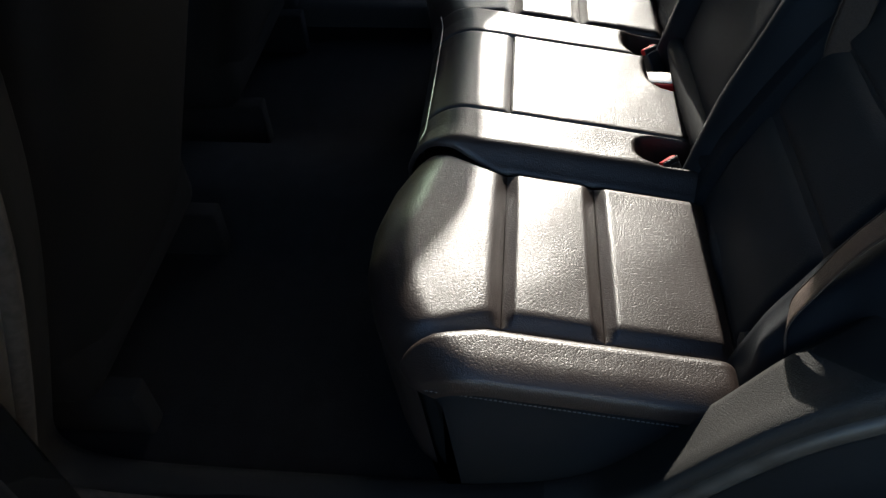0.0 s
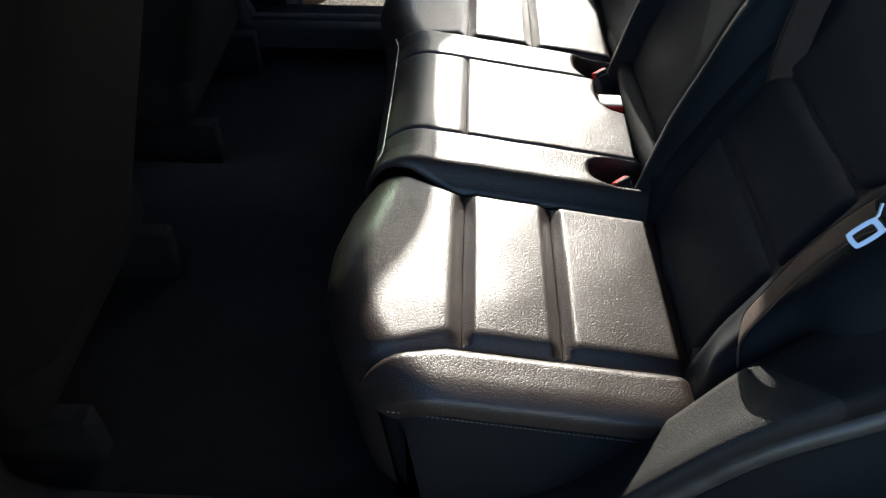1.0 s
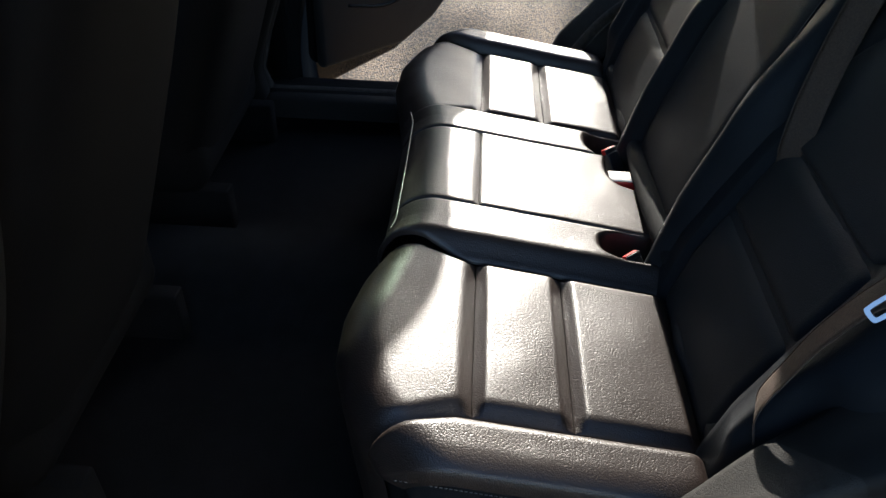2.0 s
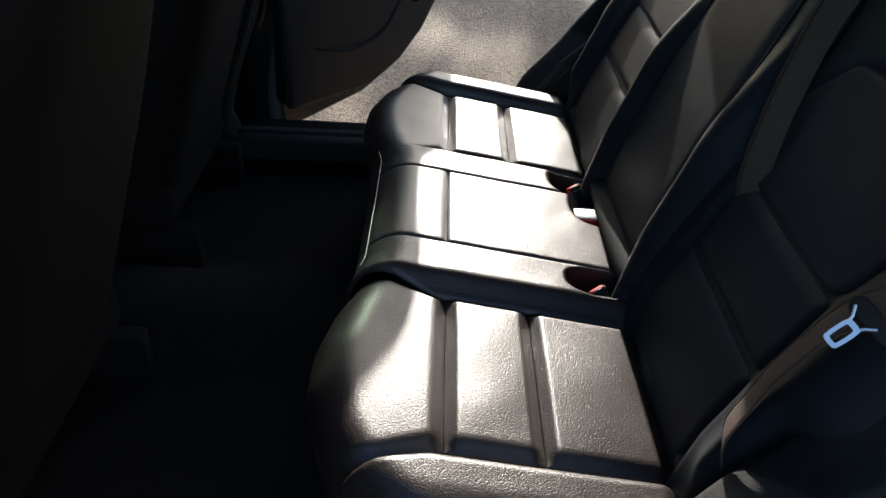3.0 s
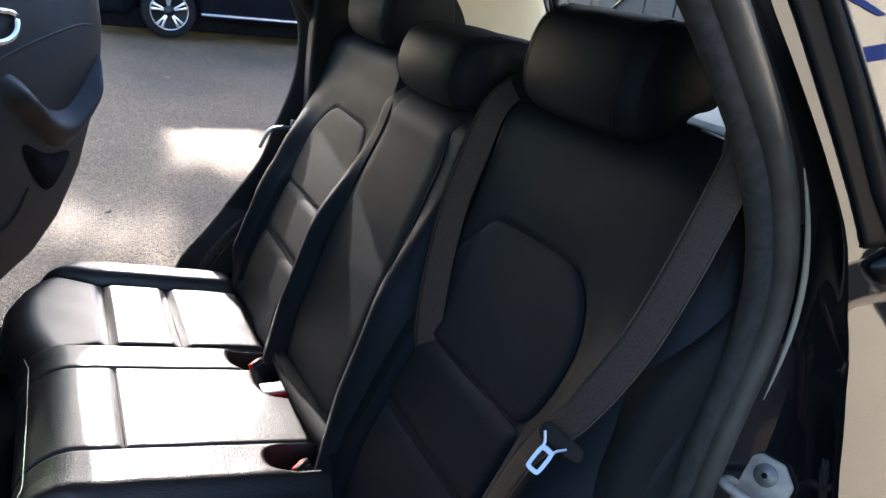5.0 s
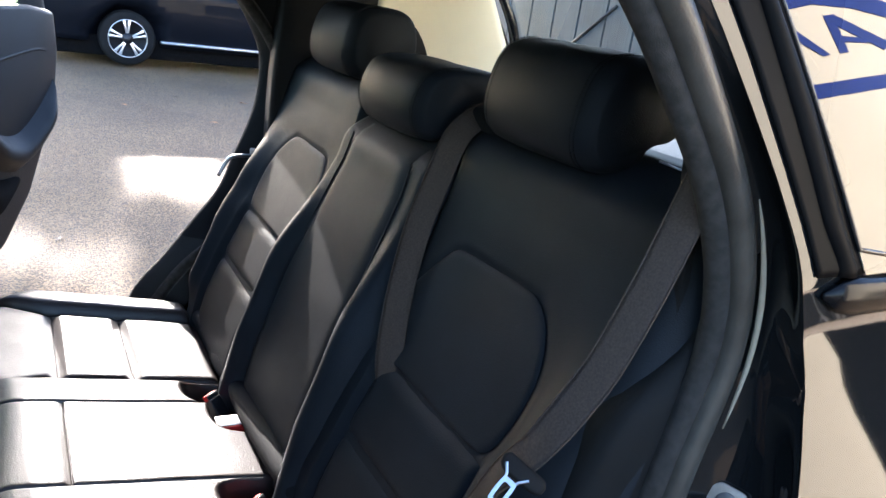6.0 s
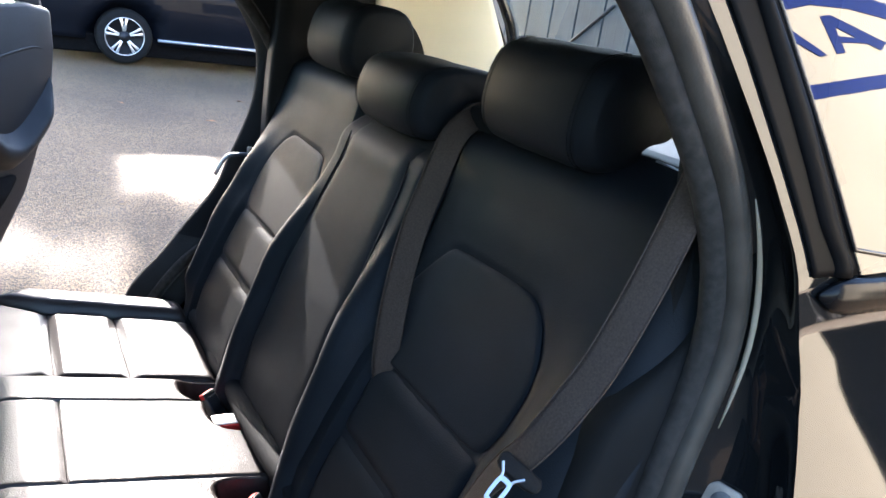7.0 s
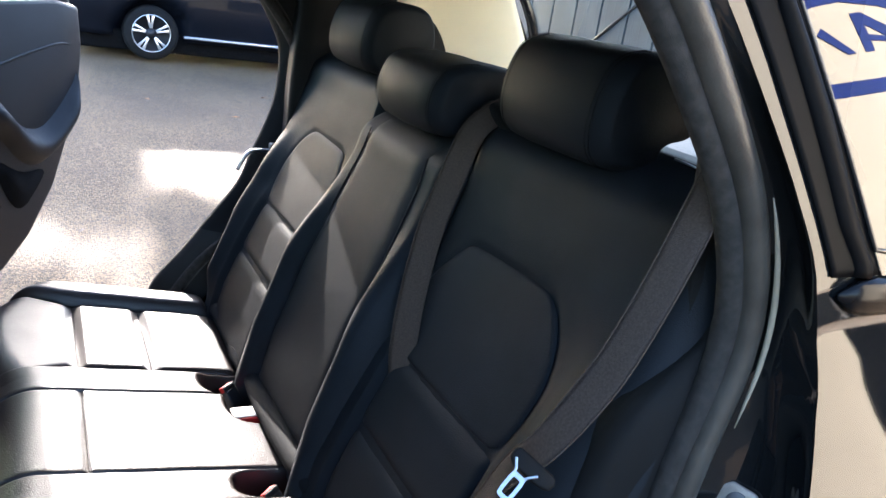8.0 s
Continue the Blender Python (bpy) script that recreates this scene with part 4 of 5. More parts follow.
# tail: lower gate, glass, frame
rows = [[Vector((x, -0.99 - 0.05 * math.sin(math.pi * (z - 0.3) / 0.85) + 0.10 * (abs(x) / 0.8) ** 4, z)) for x in [-0.80 + 1.6 * i / 20 for i in range(21)]] for z in [0.30 + 0.85 * j / 14 for j in range(15)]]
part("tailgate", slab(rows, lambda p: p + Vector((0, 0.05, 0))), PAINT, CAR)
rw = [Vector((-0.60, -0.87, 1.19)), Vector((0.60, -0.87, 1.19)), Vector((0.50, -0.61, 1.585)), Vector((-0.50, -0.61, 1.585))]
bm = bmesh.new()
bm.faces.new([bm.verts.new(p) for p in rw])
REAR_GLASS = part("rear_window", bm, GLASS_CLEAR, CAR, "clear rear window", flat=True)
REAR_GLASS.visible_shadow = False
part("rear_window_frame", tube_bm(spline([rw[0], (0, -0.88, 1.18), rw[1], (0.56, -0.75, 1.38), rw[2], (0, -0.60, 1.60), rw[3], (-0.56, -0.75, 1.38)], 80, closed=True), 0.014, 8, closed=True), GLOSS_PLASTIC, CAR)

# the front of the car: closed front doors, screen, bonnet
for s in (-1, 1):
    rows = []
    for j in range(15):
        y = 1.08 + 2.2 * j / 14
        rows.append([Vector((s * (skin_x(0.5, z) - 0.12 * smooth(2.5, 3.3, y)), y, z)) for z in [0.26 + (0.94 - 0.17 * smooth(1.95, 2.3, y) - 0.20 * smooth(2.3, 3.3, y)) * i / 10 for i in range(11)]])
    part("front_side_panel", slab(rows, lambda p: p - Vector((math.copysign(0.03, p.x), 0, 0))), PAINT, CAR)
    # Out of view; the dark glass is there to keep sun off the front seats.
    fw = [Vector((s * (skin_x(0.5, z) - 0.004), y, z)) for y, z in ((1.08, 1.20), (1.10, 1.59), (1.45, 1.57), (2.05, 1.20))]
    bm = bmesh.new()
    bm.faces.new([bm.verts.new(p) for p in fw])
    part("front_window", bm, GLASS_DARK, CAR, "unseen front side window, darkened to hold back the sun", flat=True)
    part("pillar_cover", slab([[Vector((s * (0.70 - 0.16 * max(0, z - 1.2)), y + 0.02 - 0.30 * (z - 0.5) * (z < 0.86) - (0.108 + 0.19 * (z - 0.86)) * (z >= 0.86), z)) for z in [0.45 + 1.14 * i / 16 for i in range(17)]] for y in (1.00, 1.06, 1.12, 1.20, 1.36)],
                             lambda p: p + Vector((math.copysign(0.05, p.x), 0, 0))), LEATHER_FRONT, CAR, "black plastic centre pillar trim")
ws = [[Vector((x, 1.40 + 0.95 * t - 0.10 * (abs(x) / 0.7) ** 2, 1.60 - 0.53 * t - 0.02 * (abs(x) / 0.7) ** 2)) for x in [-0.66 - 0.08 * t + (1.32 + 0.16 * t) * i / 12 for i in range(13)]] for t in [j / 10 for j in range(11)]]
bm = bmesh.new()
sheet(bm, ws)
WINDSCREEN = part("windscreen", bm, GLASS_CLEAR, CAR, "clear windscreen")
WINDSCREEN.visible_shadow = False
rows = [[Vector((-0.80 + 1.6 * i / 20, 2.2 + 1.15 * j / 14, 1.06 - 0.20 * smooth(0, 14, j) - 0.05 * (abs(-0.8 + 1.6 * i / 20) / 0.8) ** 4 - 0.10 * smooth(11, 14.01, j))) for i in range(21)] for j in range(15)]
part("bonnet", slab(rows, lambda p: p - Vector((0, 0, 0.02))), PAINT, CAR)
part("front_bumper", box((-0.78, 3.18, 0.25), (0.78, 3.36, 0.80), 0.07, 4), PAINT, CAR)
part("dashboard", box((-0.70, 2.0, 0.55), (0.70, 2.30, 1.03), 0.06, 4), PLASTIC, CAR)


def add_wheel(parent, centre, axis_x, r, rim_r, width, spokes):
    """Tyre with tread shoulder, rim, and double spokes, facing along axis_x."""
    c = Vector(centre)
    prof = [(-0.5, rim_r), (-0.5, r * 0.9), (-0.42, r * 0.97), (-0.25, r), (0.25, r), (0.42, r * 0.97), (0.5, r * 0.9), (0.5, rim_r)]
    bm = bmesh.new()
    rows = []
    for k in range(48):
        th = 2 * math.pi * k / 48
        rows.append([c + Vector((w * width, rr * math.cos(th), rr * math.sin(th))) for w, rr in prof])
    sheet(bm, rows, closed_u=True)
    bmesh.ops.recalc_face_normals(bm, faces=bm.faces)
    tyre = part("tyre", bm, TYRE, parent)
    bm = bmesh.new()
    rows = []
    for k in range(48):
        th = 2 * math.pi * k / 48
        rows.append([c + Vector((axis_x * w * width, rr * math.cos(th), rr * math.sin(th))) for w, rr in ((0.5, rim_r), (0.47, rim_r - 0.012), (0.20, rim_r - 0.03), (0.1, 0.02))])
    sheet(bm, rows, closed_u=True)
    part("rim", bm, DARK_METAL, tyre)
    for k in range(spokes):
        for off in (-0.105, 0.105):
            th = 2 * math.pi * (k + 0.2) / spokes + off * 0.75
            t2 = 2 * math.pi * (k + 0.2) / spokes + off * 1.5
            d, e = Vector((0, math.cos(th), math.sin(th))), Vector((0, math.cos(t2), math.sin(t2)))
            n = Vector((0, -d.z, d.y))
            x = Vector((axis_x * width * 0.45, 0, 0))
            a, b = c + x + d * 0.045, c + x + e * (rim_r - 0.010)
            part("spoke", prism([a - n * 0.010, a + n * 0.010, a.lerp(b, 0.6) + n * 0.015 * r / 0.36, b + n * 0.017, b - n * 0.017, a.lerp(b, 0.6) - n * 0.013 * r / 0.36], Vector((-axis_x * 0.03, 0, 0)), 0.004), ALLOY, tyre)
    lip = [c + Vector((axis_x * width * 0.49, (rim_r - 0.004) * math.cos(2 * math.pi * k / 48), (rim_r - 0.004) * math.sin(2 * math.pi * k / 48))) for k in range(48)]
    part("rim_lip", tube_bm(lip, 0.006, 6, closed=True), ALLOY, tyre)
    part("hub_cap", disc(c + Vector((axis_x * width * 0.43, 0, 0)), (1, 0, 0), 0.055, 0.04, 20, 0.006), DARK_METAL, tyre)


for s in (-1, 1):
    for y in (-0.42, 2.28):
        add_wheel(CAR, (s * 0.80, y, 0.325 + ground_z(s * 0.8)), s, 0.325, 0.22, 0.20, 5)


# striker on the door jamb
def build_striker():
    st = None
    o = Vector((-0.764, -0.226, 0.925))
    f = Vector((-0.25, 0.93, 0.25)).normalized()
    up = Vector((0.05, -0.24, 0.97))
    up = (up - f * up.dot(f)).normalized()
    r = up.cross(f).normalized()
    P = lambda a, b, c=0.0: o + r * a + up * b + f * c
    oct_ = [(-0.030, -0.028), (-0.014, -0.043), (0.012, -0.043), (0.027, -0.028), (0.030, 0.026), (0.014, 0.043), (-0.012, 0.043), (-0.028, 0.028)]
    plate = part("striker_plate", prism([P(a, b) for a, b in oct_], f * 0.006, 0.002), STEEL, CAR, "zinc-plated door striker plate")
    for b in (-0.026, 0.024):
        part("bolt_head", disc(P(0.001, b, 0.007), f, 0.0125, 0.006, 24, 0.0015), BOLT, plate)
        part("bolt_socket", disc(P(0.001, b, 0.0102), f, 0.0034, 0.002, 6), SEAM, plate)
    loop = [P(-0.026, 0.0, 0.004), P(-0.030, 0.0, 0.022), P(-0.022, 0.0, 0.034), P(0.010, -0.002, 0.034), P(0.024, -0.002, 0.026), P(0.024, -0.002, 0.004)]
    part("striker_bar", tube_bm(spline(loop, 24), 0.0055, 10), STEEL, plate, "worn steel striker bar")


build_striker()

# ---- the far rear door, standing open ----
DOOR_LOW = [(-0.07, 0.40), (-0.02, 0.365), (0.38, 0.378), (0.54, 0.425), (0.68, 0.515), (0.80, 0.655), (0.905, 0.845), (0.957, 0.98), (0.967, 1.10), (0.950, 1.215), (0.80, 1.235), (-0.07, 1.215)]
POST_OUT = [(0.970, 1.19), (0.948, 1.25), (0.946, 1.30), (0.973, 1.38), (1.000, 1.43), (0.980, 1.485), (0.890, 1.516), (0.78, 1.545), (0.60, 1.560), (0.25, 1.555), (0.06, 1.50), (0.0, 1.3), (0.0, 1.08)]
POST_IN = [(0.835, 1.19), (0.850, 1.25), (0.868, 1.31), (0.898, 1.37), (0.910, 1.41), (0.880, 1.458), (0.80, 1.472), (0.77, 1.48), (0.60, 1.500), (0.27, 1.495), (0.12, 1.45), (0.06, 1.3), (0.06, 1.08)]


def build_door(hinge, along, inward, label):
    def dpt(s_, z_, n=0.0):
        return hinge + along * s_ + inward * n + Vector((0, 0, z_))

    door = part("rear_door", prism([dpt(s_, z_, -0.055) for s_, z_ in DOOR_LOW], inward * 0.085, 0.012), PAINT, CAR, label)
    card = [(0.03, 0.44), (0.38, 0.412), (0.53, 0.455), (0.655, 0.535), (0.775, 0.670), (0.868, 0.85), (0.915, 0.98), (0.928, 1.10), (0.912, 1.222), (0.80, 1.240), (0.03, 1.220)]
    part("door_card", prism([dpt(s_, z_, 0.031) for s_, z_ in card], inward * 0.035, 0.014), PLASTIC, door, "black plastic door card")
    out, inn = spline([(s_, 0, z_) for s_, z_ in POST_OUT], 80), spline([(s_, 0, z_) for s_, z_ in POST_IN], 80)
    bm = bmesh.new()
    rows = []
    for p, q in zip(out, inn):
        rows.append([dpt(e.x, e.z, n) for e, n in ((p, -0.012), (p, 0.004), (p.lerp(q, 0.15), 0.007), (p.lerp(q, 0.85), 0.007), (q, 0.004), (q, -0.012))])
    sheet(bm, rows, closed_v=True)
    bmesh.ops.recalc_face_normals(bm, faces=bm.faces)
    part("window_frame", bm, PLASTIC, door, "black door window frame")
    bm = bmesh.new()
    bm.faces.new([bm.verts.new(dpt(p.x, p.z, -0.004)) for p in [p.lerp(q, 0.9) for p, q in zip(out, inn)]])
    part("door_window", bm, GLASS_GREEN, door, "green-tinted door window", flat=True)
    rows = []
    for p in spline([(0.445, 0, 0.966), (0.50, 0, 0.948), (0.55, 0, 0.912), (0.60, 0, 0.860), (0.655, 0, 0.826), (0.723, 0, 0.824), (0.80, 0, 0.872), (0.865, 0, 0.935), (0.895, 0, 0.985)], 40):
        k = smooth(0.44, 0.52, p.x) * smooth(0.93, 0.84, p.x)
        rows.append([dpt(p.x, p.z + dz, 0.060 + n * (0.04 + 0.96 * k)) for dz, n in ((0.050, 0.0), (0.034, 0.016), (0.018, 0.034), (0.004, 0.046), (-0.012, 0.050), (-0.030, 0.044), (-0.048, 0.026), (-0.072, 0.0))])
    bm = bmesh.new()
    sheet(bm, rows)
    bmesh.ops.recalc_face_normals(bm, faces=bm.faces)
    part("armrest", bm, PLASTIC, door, "broad moulded black armrest and grip")
    # Flat black plate on the card draws the pocket's shaded hollow.
    shade_plate = rounded([dpt(s_, z_, 0.0655) for s_, z_ in ((0.50, 0.815), (0.62, 0.735), (0.735, 0.740), (0.700, 0.690), (0.610, 0.615), (0.545, 0.690))], 40, 2)
    part("pocket_shade", prism(shade_plate, inward * 0.003), CARPET, door, "flat black plate drawing the shade inside the door pocket")
    part("speaker_rim", tube_bm(spline([dpt(0.14, 0.60, 0.064), dpt(0.30, 0.56, 0.067), dpt(0.44, 0.58, 0.067), dpt(0.53, 0.66, 0.064)], 24), 0.005, 8), PLASTIC_SOFT, door)
    part("card_ridge", tube_bm(spline([dpt(0.40, 1.02, 0.062), dpt(0.60, 1.075, 0.066), dpt(0.80, 1.11, 0.064), dpt(0.89, 1.10, 0.060)], 24), 0.005, 8), PLASTIC, door)
    part("inner_handle", tube_bm(spline([dpt(0.36, 1.10, 0.065), dpt(0.44, 1.085, 0.085), dpt(0.50, 1.105, 0.085), dpt(0.525, 1.15, 0.07), dpt(0.46, 1.165, 0.066)], 24), 0.010, 8), CHROME, door, "chrome inner handle")


build_door(Vector((0.83, 0.886, 0)), Vector((0.81, -0.586, 0)).normalized(), Vector((-0.586, -0.81, 0)).normalized(), "open black rear door with its trim inside")
build_door(Vector((-0.83, 0.93, 0)), Vector((-0.985, -0.17, 0)).normalized(), Vector((0.17, -0.985, 0)).normalized(), "open black rear door, swung wide")


# far latch and hinge pillar
part("hinge_pillar", box((0.72, 0.965, 0.30), (0.85, 1.10, 1.20), 0.012, 2), PILLAR_BLACK, CAR, "black hinge pillar behind the open door")
FAR_LATCH = part("striker_plate", box((0.730, -0.132, 0.940), (0.752, -0.118, 0.985), 0.003, 2), STEEL, CAR, "zinc-plated door striker plate")
part("striker_bar", tube_bm(spline([(0.738, -0.122, 0.966), (0.736, -0.090, 0.966), (0.735, -0.066, 0.962), (0.735, -0.052, 0.945), (0.735, -0.036, 0.912)], 18), 0.0050, 8), SATIN, FAR_LATCH, "bright steel striker bar")


# ---- front seats ----
def build_front_seat():
    fs = thing("front_seat", (0, 0, 0), "black leather front seat seen from behind", "car seat", "front seats")
    rows = []
    for j in range(25):
        z = 0.16 + 0.72 * j / 24
        y = 0.10 - 0.34 * (z - 0.16)
        w = 0.25 - 0.05 * smooth(0.55, 0.88, z)
        row = []
        for k in range(32):
            th = 2 * math.pi * k / 32
            c, sn = math.cos(th), math.sin(th)
            e = plump(0.885 - z, 0.06)
            row.append((math.copysign(abs(c) ** 0.5, c) * w * (0.8 + 0.2 * e), y + math.copysign(abs(sn) ** 0.7, sn) * 0.075 * (0.5 + 0.5 * e), z))
        rows.append(row)
    bm = bmesh.new()
    vs = sheet(bm, rows, closed_v=True)
    bm.faces.new(vs[0])
    bm.faces.new(vs[-1])
    bmesh.ops.recalc_face_normals(bm, faces=bm.faces)
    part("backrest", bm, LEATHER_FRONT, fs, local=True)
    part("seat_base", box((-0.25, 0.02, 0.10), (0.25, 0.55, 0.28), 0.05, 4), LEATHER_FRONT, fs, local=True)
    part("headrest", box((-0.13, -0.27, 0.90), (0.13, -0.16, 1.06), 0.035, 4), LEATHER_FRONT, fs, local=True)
    for s_ in (-1, 1):
        part("headrest_post", tube_bm([(s_ * 0.06, -0.17, 0.80), (s_ * 0.06, -0.21, 0.95)], 0.006, 8), CHROME, fs, local=True)
        part("seat_rail", box((s_ * 0.20 - 0.02, -0.02, 0.0), (s_ * 0.20 + 0.02, 0.52, 0.11), 0.006, 2), CARPET, fs, local=True)
    return fs


FRONT = build_front_seat()
FRONT.location = (-0.375, 0.93, 0.345)
copy_thing(FRONT, Matrix.Translation((0.375, 0.93, 0.345)))


# ---- the parked car across the yard ----
def build_suv():
    g = 0.260
    suv = thing("parked_suv", (8.45, -1.9, g), "dark navy parked car with alloy wheels and chrome sill strip", "car")
    Y_R, Y_F = 0.30, -4.35
    def half(y):
        return 0.925 - 0.16 * smooth(-0.25, 0.32, y) ** 1.5 - 0.20 * smooth(-3.6, -4.4, y) ** 1.5
    rows = []
    for j in range(61):
        y = Y_R + (Y_F - Y_R) * j / 60
        top = g + 1.02 - 0.10 * smooth(-3.0, -4.4, y) + 0.02 * smooth(0.3, -0.2, y)
        w = half(y)
        prof = []
        for u in range(13):
            z = g + 0.30 + (top - g - 0.30) * u / 12
            b = w - 0.05 * smooth(g + 0.62, g + 0.30, z) - 0.06 * smooth(g + 0.85, top, z)
            for wc in (-0.65, -3.45):
                d = math.hypot(y - wc, z - (g + 0.36))
                if d < 0.345:
                    b = w - 0.24
            prof.append((b, z))
        row = [Vector((8.475 - b, y, z)) for b, z in prof] + [Vector((8.475 + b, y, z)) for b, z in reversed(prof)]
        rows.append(row)
    bm = bmesh.new()
    vs = sheet(bm, rows, closed_v=True)
    bm.faces.new(vs[0])
    bm.faces.new(vs[-1])
    bmesh.ops.recalc_face_normals(bm, faces=bm.faces)
    part("body", bm, SUV_PAINT, suv)
    roof_pts = []
    for j in range(21):
        y = 0.10 - 2.75 * j / 20
        roof_pts.append([Vector((8.475 - 0.66 + 1.32 * i / 12, y, g + 1.45 + 0.07 * math.sin(math.pi * (j + 2) / 25) - 0.05 * abs(i / 6 - 1) ** 3)) for i in range(13)])
    part("roof", slab(roof_pts, lambda p: p - Vector((0, 0, 0.05))), SUV_PAINT, suv)
    for sx in (-1, 1):
        for y0, y1, wd in ((0.27, 0.05, 0.16), (-0.55, -0.50, 0.09), (-1.50, -1.45, 0.12), (-3.35, -2.62, 0.08)):
            lo, hi = Vector((8.475 + sx * 0.855, y0, g + 0.98)), Vector((8.475 + sx * 0.68, y1, g + 1.48))
            part("pillar", prism([lo + Vector((0, wd, 0)), lo - Vector((0, wd, 0)), hi - Vector((0, wd, 0)), hi + Vector((0, wd, 0))], Vector((-sx * 0.05, 0, 0)), 0.01), SUV_PAINT, suv)
        part("sill_strip", box((8.475 + sx * 0.90 - 0.03, -3.0, g + 0.340), (8.475 + sx * 0.90 + 0.03, -0.98, g + 0.368), 0.008, 2), STRIP, suv, "chrome sill strip")
        for k, (y0, y1) in enumerate(((-0.05, -0.45), (-0.62, -1.36), (-1.60, -2.6))):
            bm = bmesh.new()
            c = [(8.475 + sx * 0.845, y0, g + 1.0), (8.475 + sx * 0.845, y1, g + 1.0), (8.475 + sx * 0.69, y1, g + 1.46), (8.475 + sx * 0.69, y0, g + 1.46)]
            bm.faces.new([bm.verts.new(p) for p in c])
            part("side_window", bm, GLASS_DARK, suv, flat=True)
        for y in (-0.65, -3.45):
            add_wheel(suv, (8.475 + sx * 0.80, y, g + 0.36), sx, 0.283, 0.196, 0.21, 5)
        part("tail_lamp", box((8.475 + sx * 0.70 - 0.09, 0.20, g + 0.80), (8.475 + sx * 0.70 + 0.09, 0.31, g + 0.95), 0.02, 3), LAMP_RED, suv, "red tail lamp")
        part("bumper_reflector", box((8.475 + sx * 0.797 - 0.012, 0.09, g + 0.42), (8.475 + sx * 0.797 + 0.012, 0.30, g + 0.47), 0.006, 2), LAMP_RED, suv, "red bumper reflector")
    part("rear_bumper", box((7.68, 0.16, g + 0.34), (9.27, 0.36, g + 0.60), 0.05, 3), DARK_METAL, suv)
    part("underbody", box((7.70, -4.1, g + 0.15), (9.20, 0.15, g + 0.36), 0.03, 2), CARPET, suv)


build_suv()


# ---- sheet-steel gate behind the car ----
def build_gate():
    gate = thing("steel_gate", (3.0, -7.0, 0.0), "blue-grey ribbed sheet-steel gate closing the yard", "gate")
    step = 0.62
    for k in range(28):
        x0 = -3.0 + step * k
        prof = [(0, -0.030), (0.014, -0.030), (0.022, 0.0), (0.10, 0.0), (0.108, 0.002), (0.12, 0.002), (0.128, 0.0), (0.30, 0.0), (0.308, 0.002), (0.32, 0.002), (0.328, 0.0),
                (0.48, 0.0), (0.488, 0.002), (0.50, 0.002), (0.508, 0.0), (0.600, 0.0), (0.608, -0.030)]
        rows = [[Vector((x0 + dx, -7.0 + dy, z)) for dx, dy in prof] for z in (0.02, 1.5, 3.2)]
        part("panel", slab(rows, lambda p: p - Vector((0, 0.004, 0))), GATE, gate, flat=True)
    for z in (0.35, 2.95):
        part("rail", box((-3.0, -7.10, z - 0.04), (-3.0 + step * 28, -7.02, z + 0.04), 0.006, 1), DARK_METAL, gate)
    part("brace", tube_bm([(8.75, -6.985, 0.75), (7.35, -6.985, 1.75)], 0.022, 6), DARK_METAL, gate)


build_gate()


# ---- cream box truck standing beside the car ----
def build_truck():
    truck = thing("box_truck", (-4.1, -5.0, 0.0), "cream box truck with blue lettering and bands", "truck")
    X = -3.0
    body = part("box_body", box((X - 2.3, -9.0, 0.32), (X, -1.9, 3.65), 0.04, 3), VAN_PAINT, truck)
    part("chassis", box((X - 2.0, -8.8, 0.28), (X - 0.25, -2.1, 0.34), 0.02, 2), DARK_METAL, truck)
    for y in (-7.8, -4.0):
        for x in (X - 0.2, X - 2.1):
            add_wheel(truck, (x, y, 0.45), 1 if x > X - 1 else -1, 0.45, 0.26, 0.26, 6)
    part("wheel_skirt", box((X - 0.02, -8.9, 0.33), (X + 0.012, -3.65, 1.25), 0.008, 2), SKIRT, truck, "black lower skirt")
    for z in (0.37, 3.60):
        part("edge_rail", box((X - 0.01, -8.98, z - 0.03), (X + 0.02, -1.92, z + 0.03), 0.006, 2), STEEL, truck)
    flat = lambda pts: prism([Vector((X + 0.001, y, z)) for y, z in pts], Vector((0.004, 0, 0)))
    part("lower_band", flat([(-3.452, 2.451), (-5.639, 2.836), (-5.639, 2.93), (-3.452, 2.545)]), BLUE, body, "blue band", flat=True)
    low = [(-3.348, 2.899), (-3.557, 3.024), (-3.775, 3.107), (-4.025, 3.175), (-4.452, 3.206), (-4.899, 3.19), (-5.326, 3.128), (-5.691, 3.024)]
    part("arched_band", flat(low + [(y * 1.01 - 0.01, z + 0.12) for y, z in reversed(low)]), BLUE, body, "blue arched band", flat=True)
    # letters: one A, and the last stroke of the letter before it
    strokes = [((-4.114, 3.107), (-4.223, 3.133), (-4.311, 2.88), (-4.212, 2.859)), ((-4.145, 3.076), (-4.228, 3.133), (-4.821, 3.005), (-4.733, 2.94)),
               ((-4.259, 2.987), (-4.27, 2.946), (-4.613, 2.977), (-4.629, 3.008)), ((-3.791, 2.966), (-3.739, 2.909), (-4.02, 2.821), (-4.103, 2.839))]
    for k, q in enumerate(strokes):
        bm = prism([Vector((X + 0.0012 + 0.0005 * k, y, z)) for y, z in q], Vector((0.004, 0, 0)))
        part("letter_stroke", bm, BLUE, body, "blue letter stroke", flat=True)
    return truck


build_truck()


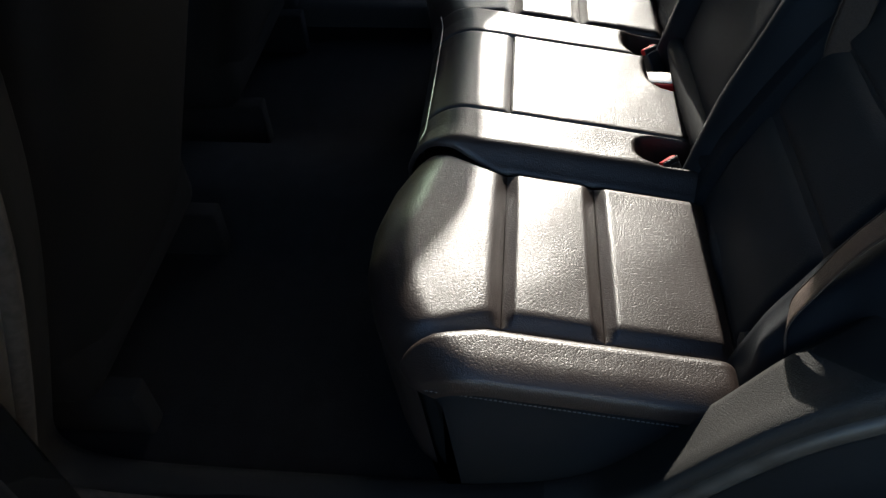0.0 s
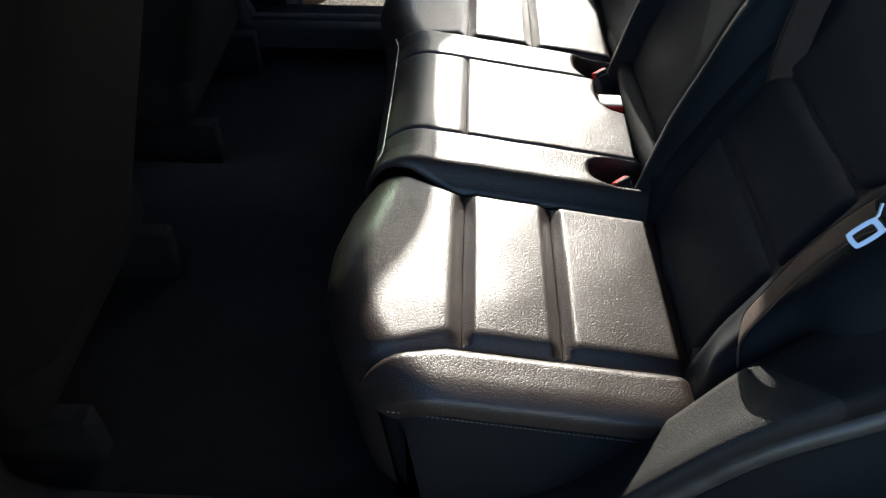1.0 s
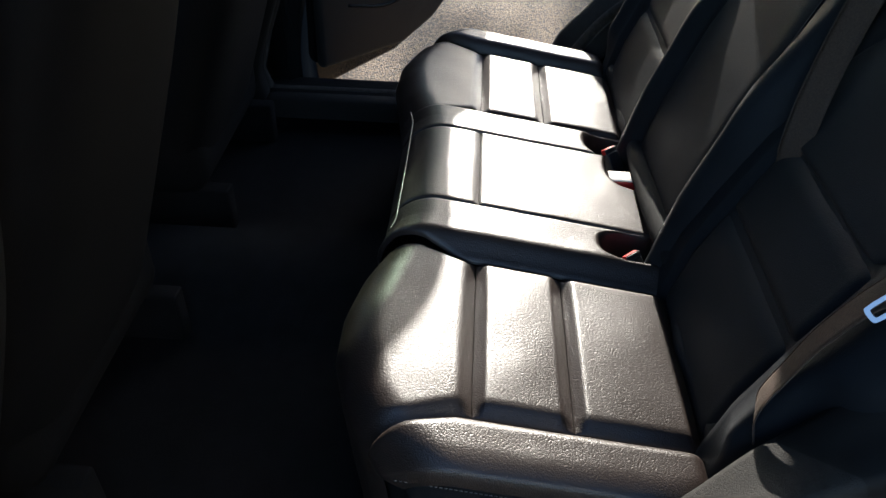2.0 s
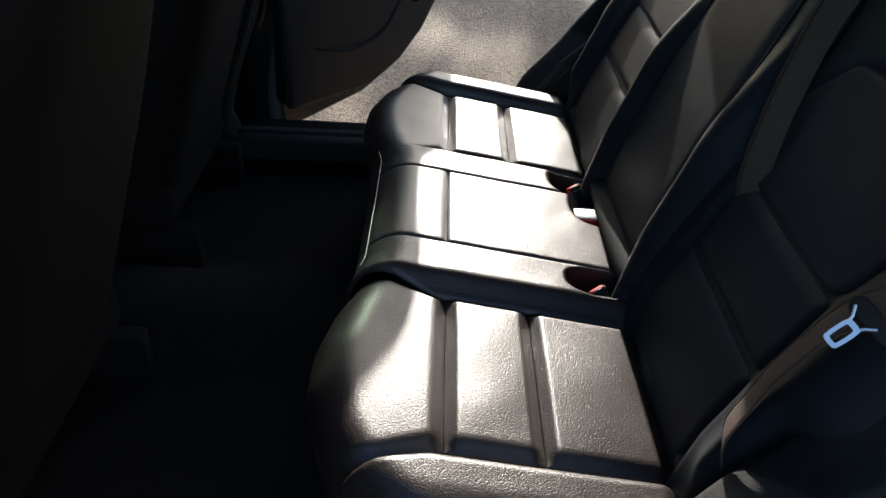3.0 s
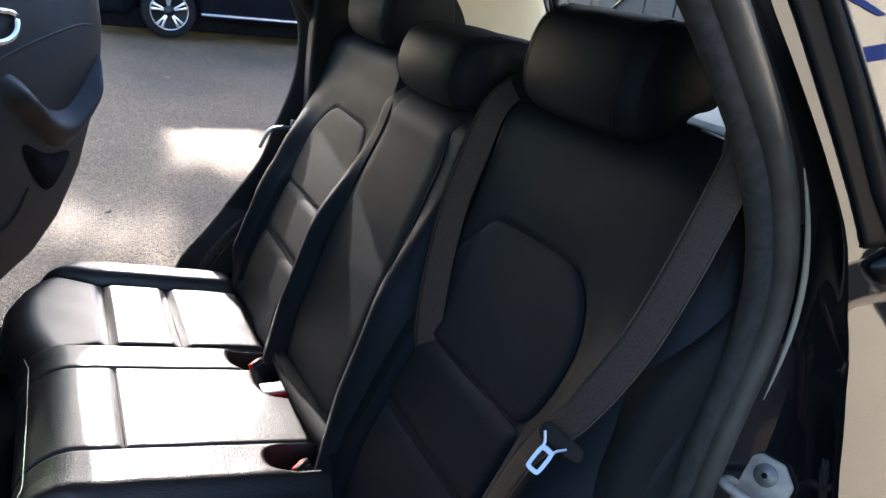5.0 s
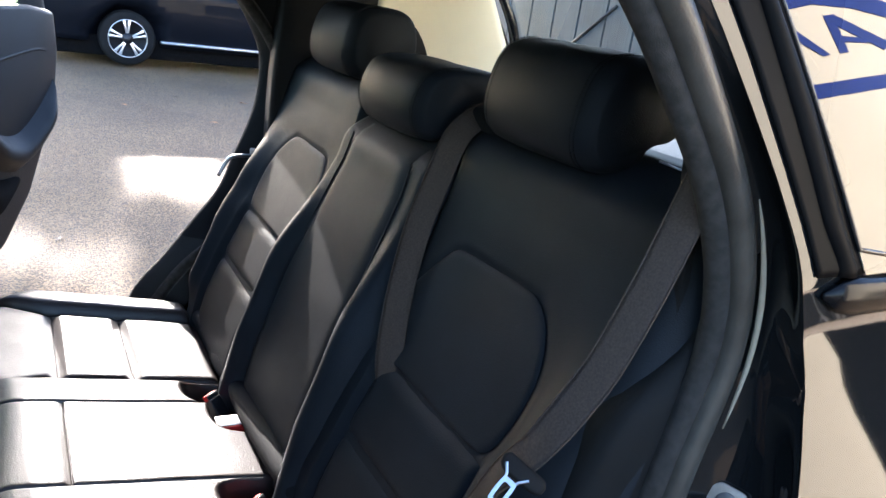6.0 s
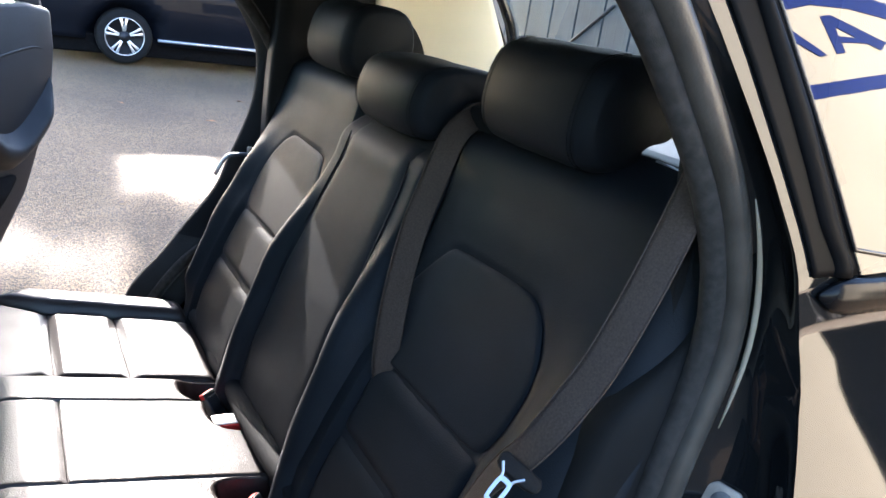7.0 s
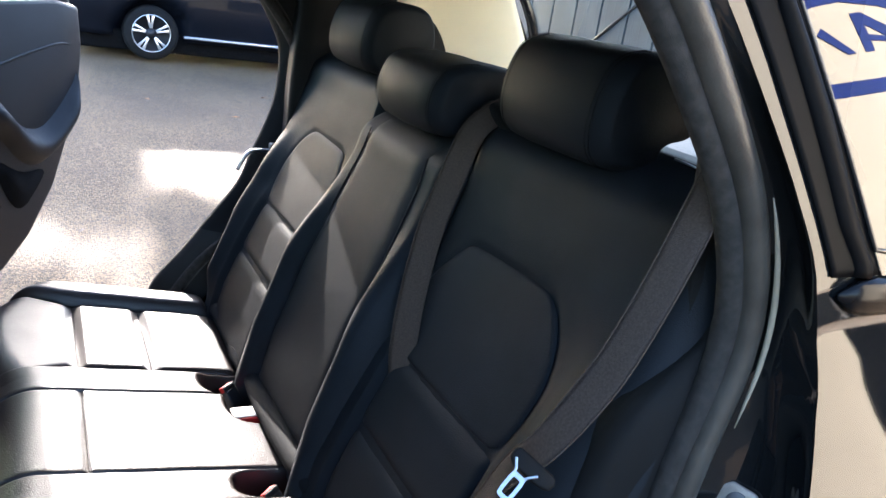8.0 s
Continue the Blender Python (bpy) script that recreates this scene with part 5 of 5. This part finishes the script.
# ---- trees beyond the parked car: out of view, added to dapple the ground ----
def build_shade_tree(x, y, seed, clumps, label):
    rnd = random.Random(seed)
    g = ground_z(x)
    y -= 0.2
    clumps = [(c[0], c[1] - 0.2, *c[2:]) for c in clumps]
    tree = thing("tree", (x, y, g), label, "tree", "trees along the yard")
    bm = bmesh.new()
    top = spline([(x, y, g - 0.1), (x + 0.1, y + 0.05, g + 1.5), (x - 0.05, y + 0.1, g + 3.2), (x + 0.1, y, g + 5.2)], 16)
    tube(bm, top, lambda t: 0.16 * (1 - t) + 0.03, 9)
    for cxx, cyy, czz, rr, *thin in clumps:
        a = top[9 + rnd.randrange(5)]
        mid = a.lerp(Vector((cxx, cyy, czz)), 0.5) + Vector((0, 0, 0.25))
        tube(bm, spline([a, mid, (cxx, cyy, czz)], 8), lambda t: 0.05 * (1 - t) + 0.008, 6)
    part("trunk", bm, BARK, tree)
    verts, faces = [], []
    for cxx, cyy, czz, rr, *thin in clumps:
        for _ in range(int(2600 * rr * rr * (thin[0] if thin else 1))):
            d = Vector((rnd.gauss(0, 1), rnd.gauss(0, 1), rnd.gauss(0, 1))).normalized() * rr * rnd.random() ** 0.4
            p = Vector((cxx, cyy, czz)) + Vector((d.x, d.y, d.z * 0.7))
            u = Vector((rnd.gauss(0, 1), rnd.gauss(0, 1), rnd.gauss(0, 0.6))).normalized()
            w = u.cross(Vector((rnd.gauss(0, 1), rnd.gauss(0, 1), rnd.gauss(0, 1)))).normalized()
            s = 0.05 + 0.04 * rnd.random()
            k = len(verts)
            verts += [p - u * s, p + w * s * 0.55, p + u * s * 1.1, p - w * s * 0.55]
            faces.append((k, k + 1, k + 2, k + 3))
    me = bpy.data.meshes.new("crown")
    me.from_pydata([tuple(v) for v in verts], [], faces)
    me.materials.append(LEAF_GREEN)
    crown_ob = new("crown", me)
    crown_ob.parent = tree
    crown_ob.matrix_parent_inverse = PLACE[tree].inverted()
    tagged(crown_ob, "loose green and yellowing leaves")


# Clumps sit where their shadows leave the sunlit patch of ground open.
build_shade_tree(15.5, -2.6, 3, [(15.6, -2.9, 5.0, 0.9), (15.2, -2.2, 5.6, 0.75), (15.9, -3.6, 4.6, 0.8), (15.4, -1.75, 4.75, 0.55), (15.7, -3.9, 5.5, 0.7), (15.3, -1.2, 5.75, 0.45), (15.4, -0.95, 4.5, 0.35)], "unseen slim tree with a loose green crown behind the parked car, added for shade")
build_shade_tree(16.5, 1.2, 8, [(16.4, 1.3, 5.2, 0.95), (16.2, 0.35, 5.35, 0.65), (16.7, 2.2, 5.6, 0.8), (16.3, 0.05, 4.6, 0.6), (16.6, 3.0, 4.9, 0.8), (15.8, -0.25, 5.15, 0.45), (15.8, 0.30, 5.25, 0.50), (15.6, -0.10, 4.70, 0.40), (15.9, -0.36, 4.95, 0.42), (15.8, 0.20, 5.0, 0.50), (15.7, -0.34, 5.36, 0.36), (15.8, 0.22, 5.40, 0.36), (16.0, 0.80, 5.1, 0.50), (15.6, -0.85, 5.56, 0.30), (15.7, -0.30, 5.92, 0.45, 0.22), (15.8, 0.35, 5.92, 0.50, 0.22), (15.7, -0.90, 5.95, 0.40, 0.25)], "unseen slim tree with a loose yellowing crown behind the parked car, added for shade")

# Added out of view to cut the warm bounce from sunlit ground.
build_shade_tree(16.8, 4.6, 21, [(16.4, 2.6, 4.3, 0.9), (16.6, 3.7, 5.3, 0.95), (16.9, 4.8, 4.5, 1.0), (16.5, 5.8, 5.4, 0.95), (17.0, 6.6, 4.6, 0.9), (16.3, 1.7, 4.5, 0.75), (16.6, 4.6, 5.9, 0.6)], "unseen broad tree with a green crown beside the yard, added for shade")


# ---- fallen leaves ----
def build_leaf(mat, label):
    lf = thing("fallen_leaf", (0, 0, 0), label, "leaf", "fallen leaves")
    pts = [(-0.05, 0, 0.004), (-0.03, 0.022, 0.010), (0.0, 0.030, 0.014), (0.03, 0.018, 0.010), (0.055, 0.0, 0.005), (0.03, -0.020, 0.012), (0.0, -0.028, 0.016), (-0.03, -0.020, 0.010)]
    bm = bmesh.new()
    ring = [bm.verts.new((p[0] * 0.55, p[1] * 0.5, p[2] * 0.7)) for p in pts]
    c = bm.verts.new((0, 0, 0.004))
    for a, b in zip(ring, ring[1:] + ring[:1]):
        bm.faces.new((a, b, c))
    part("blade", bm, mat, lf, local=True)
    part("stalk", tube_bm([(0.028, 0, 0.004), (0.046, 0.005, 0.003)], 0.0012, 5), mat, lf, local=True)
    return lf


LEAVES = [(3.93, -0.424, 0), (5.2, -1.05, 1), (4.9, 0.05, 0), (6.1, -1.5, 1), (3.1, -0.1, 0), (5.7, -0.4, 1), (6.6, 0.1, 1), (6.9, 0.25, 1), (4.4, -1.3, 0), (2.6, 0.25, 0), (3.4, -0.9, 1), (6.2, -0.9, 0)]
kinds = [build_leaf(LEAF_BR, "small brown dry leaf lying on the asphalt"), build_leaf(LEAF_OR, "small orange dry leaf lying on the asphalt")]
used = [False, False]
for k, (x, y, m) in enumerate(LEAVES):
    at = pose(x, y, ground_z(x) + 0.001, 0, -2.06, 77 * k)
    if not used[m]:
        kinds[m].matrix_basis = at
        used[m] = True
    else:
        copy_thing(kinds[m], at)
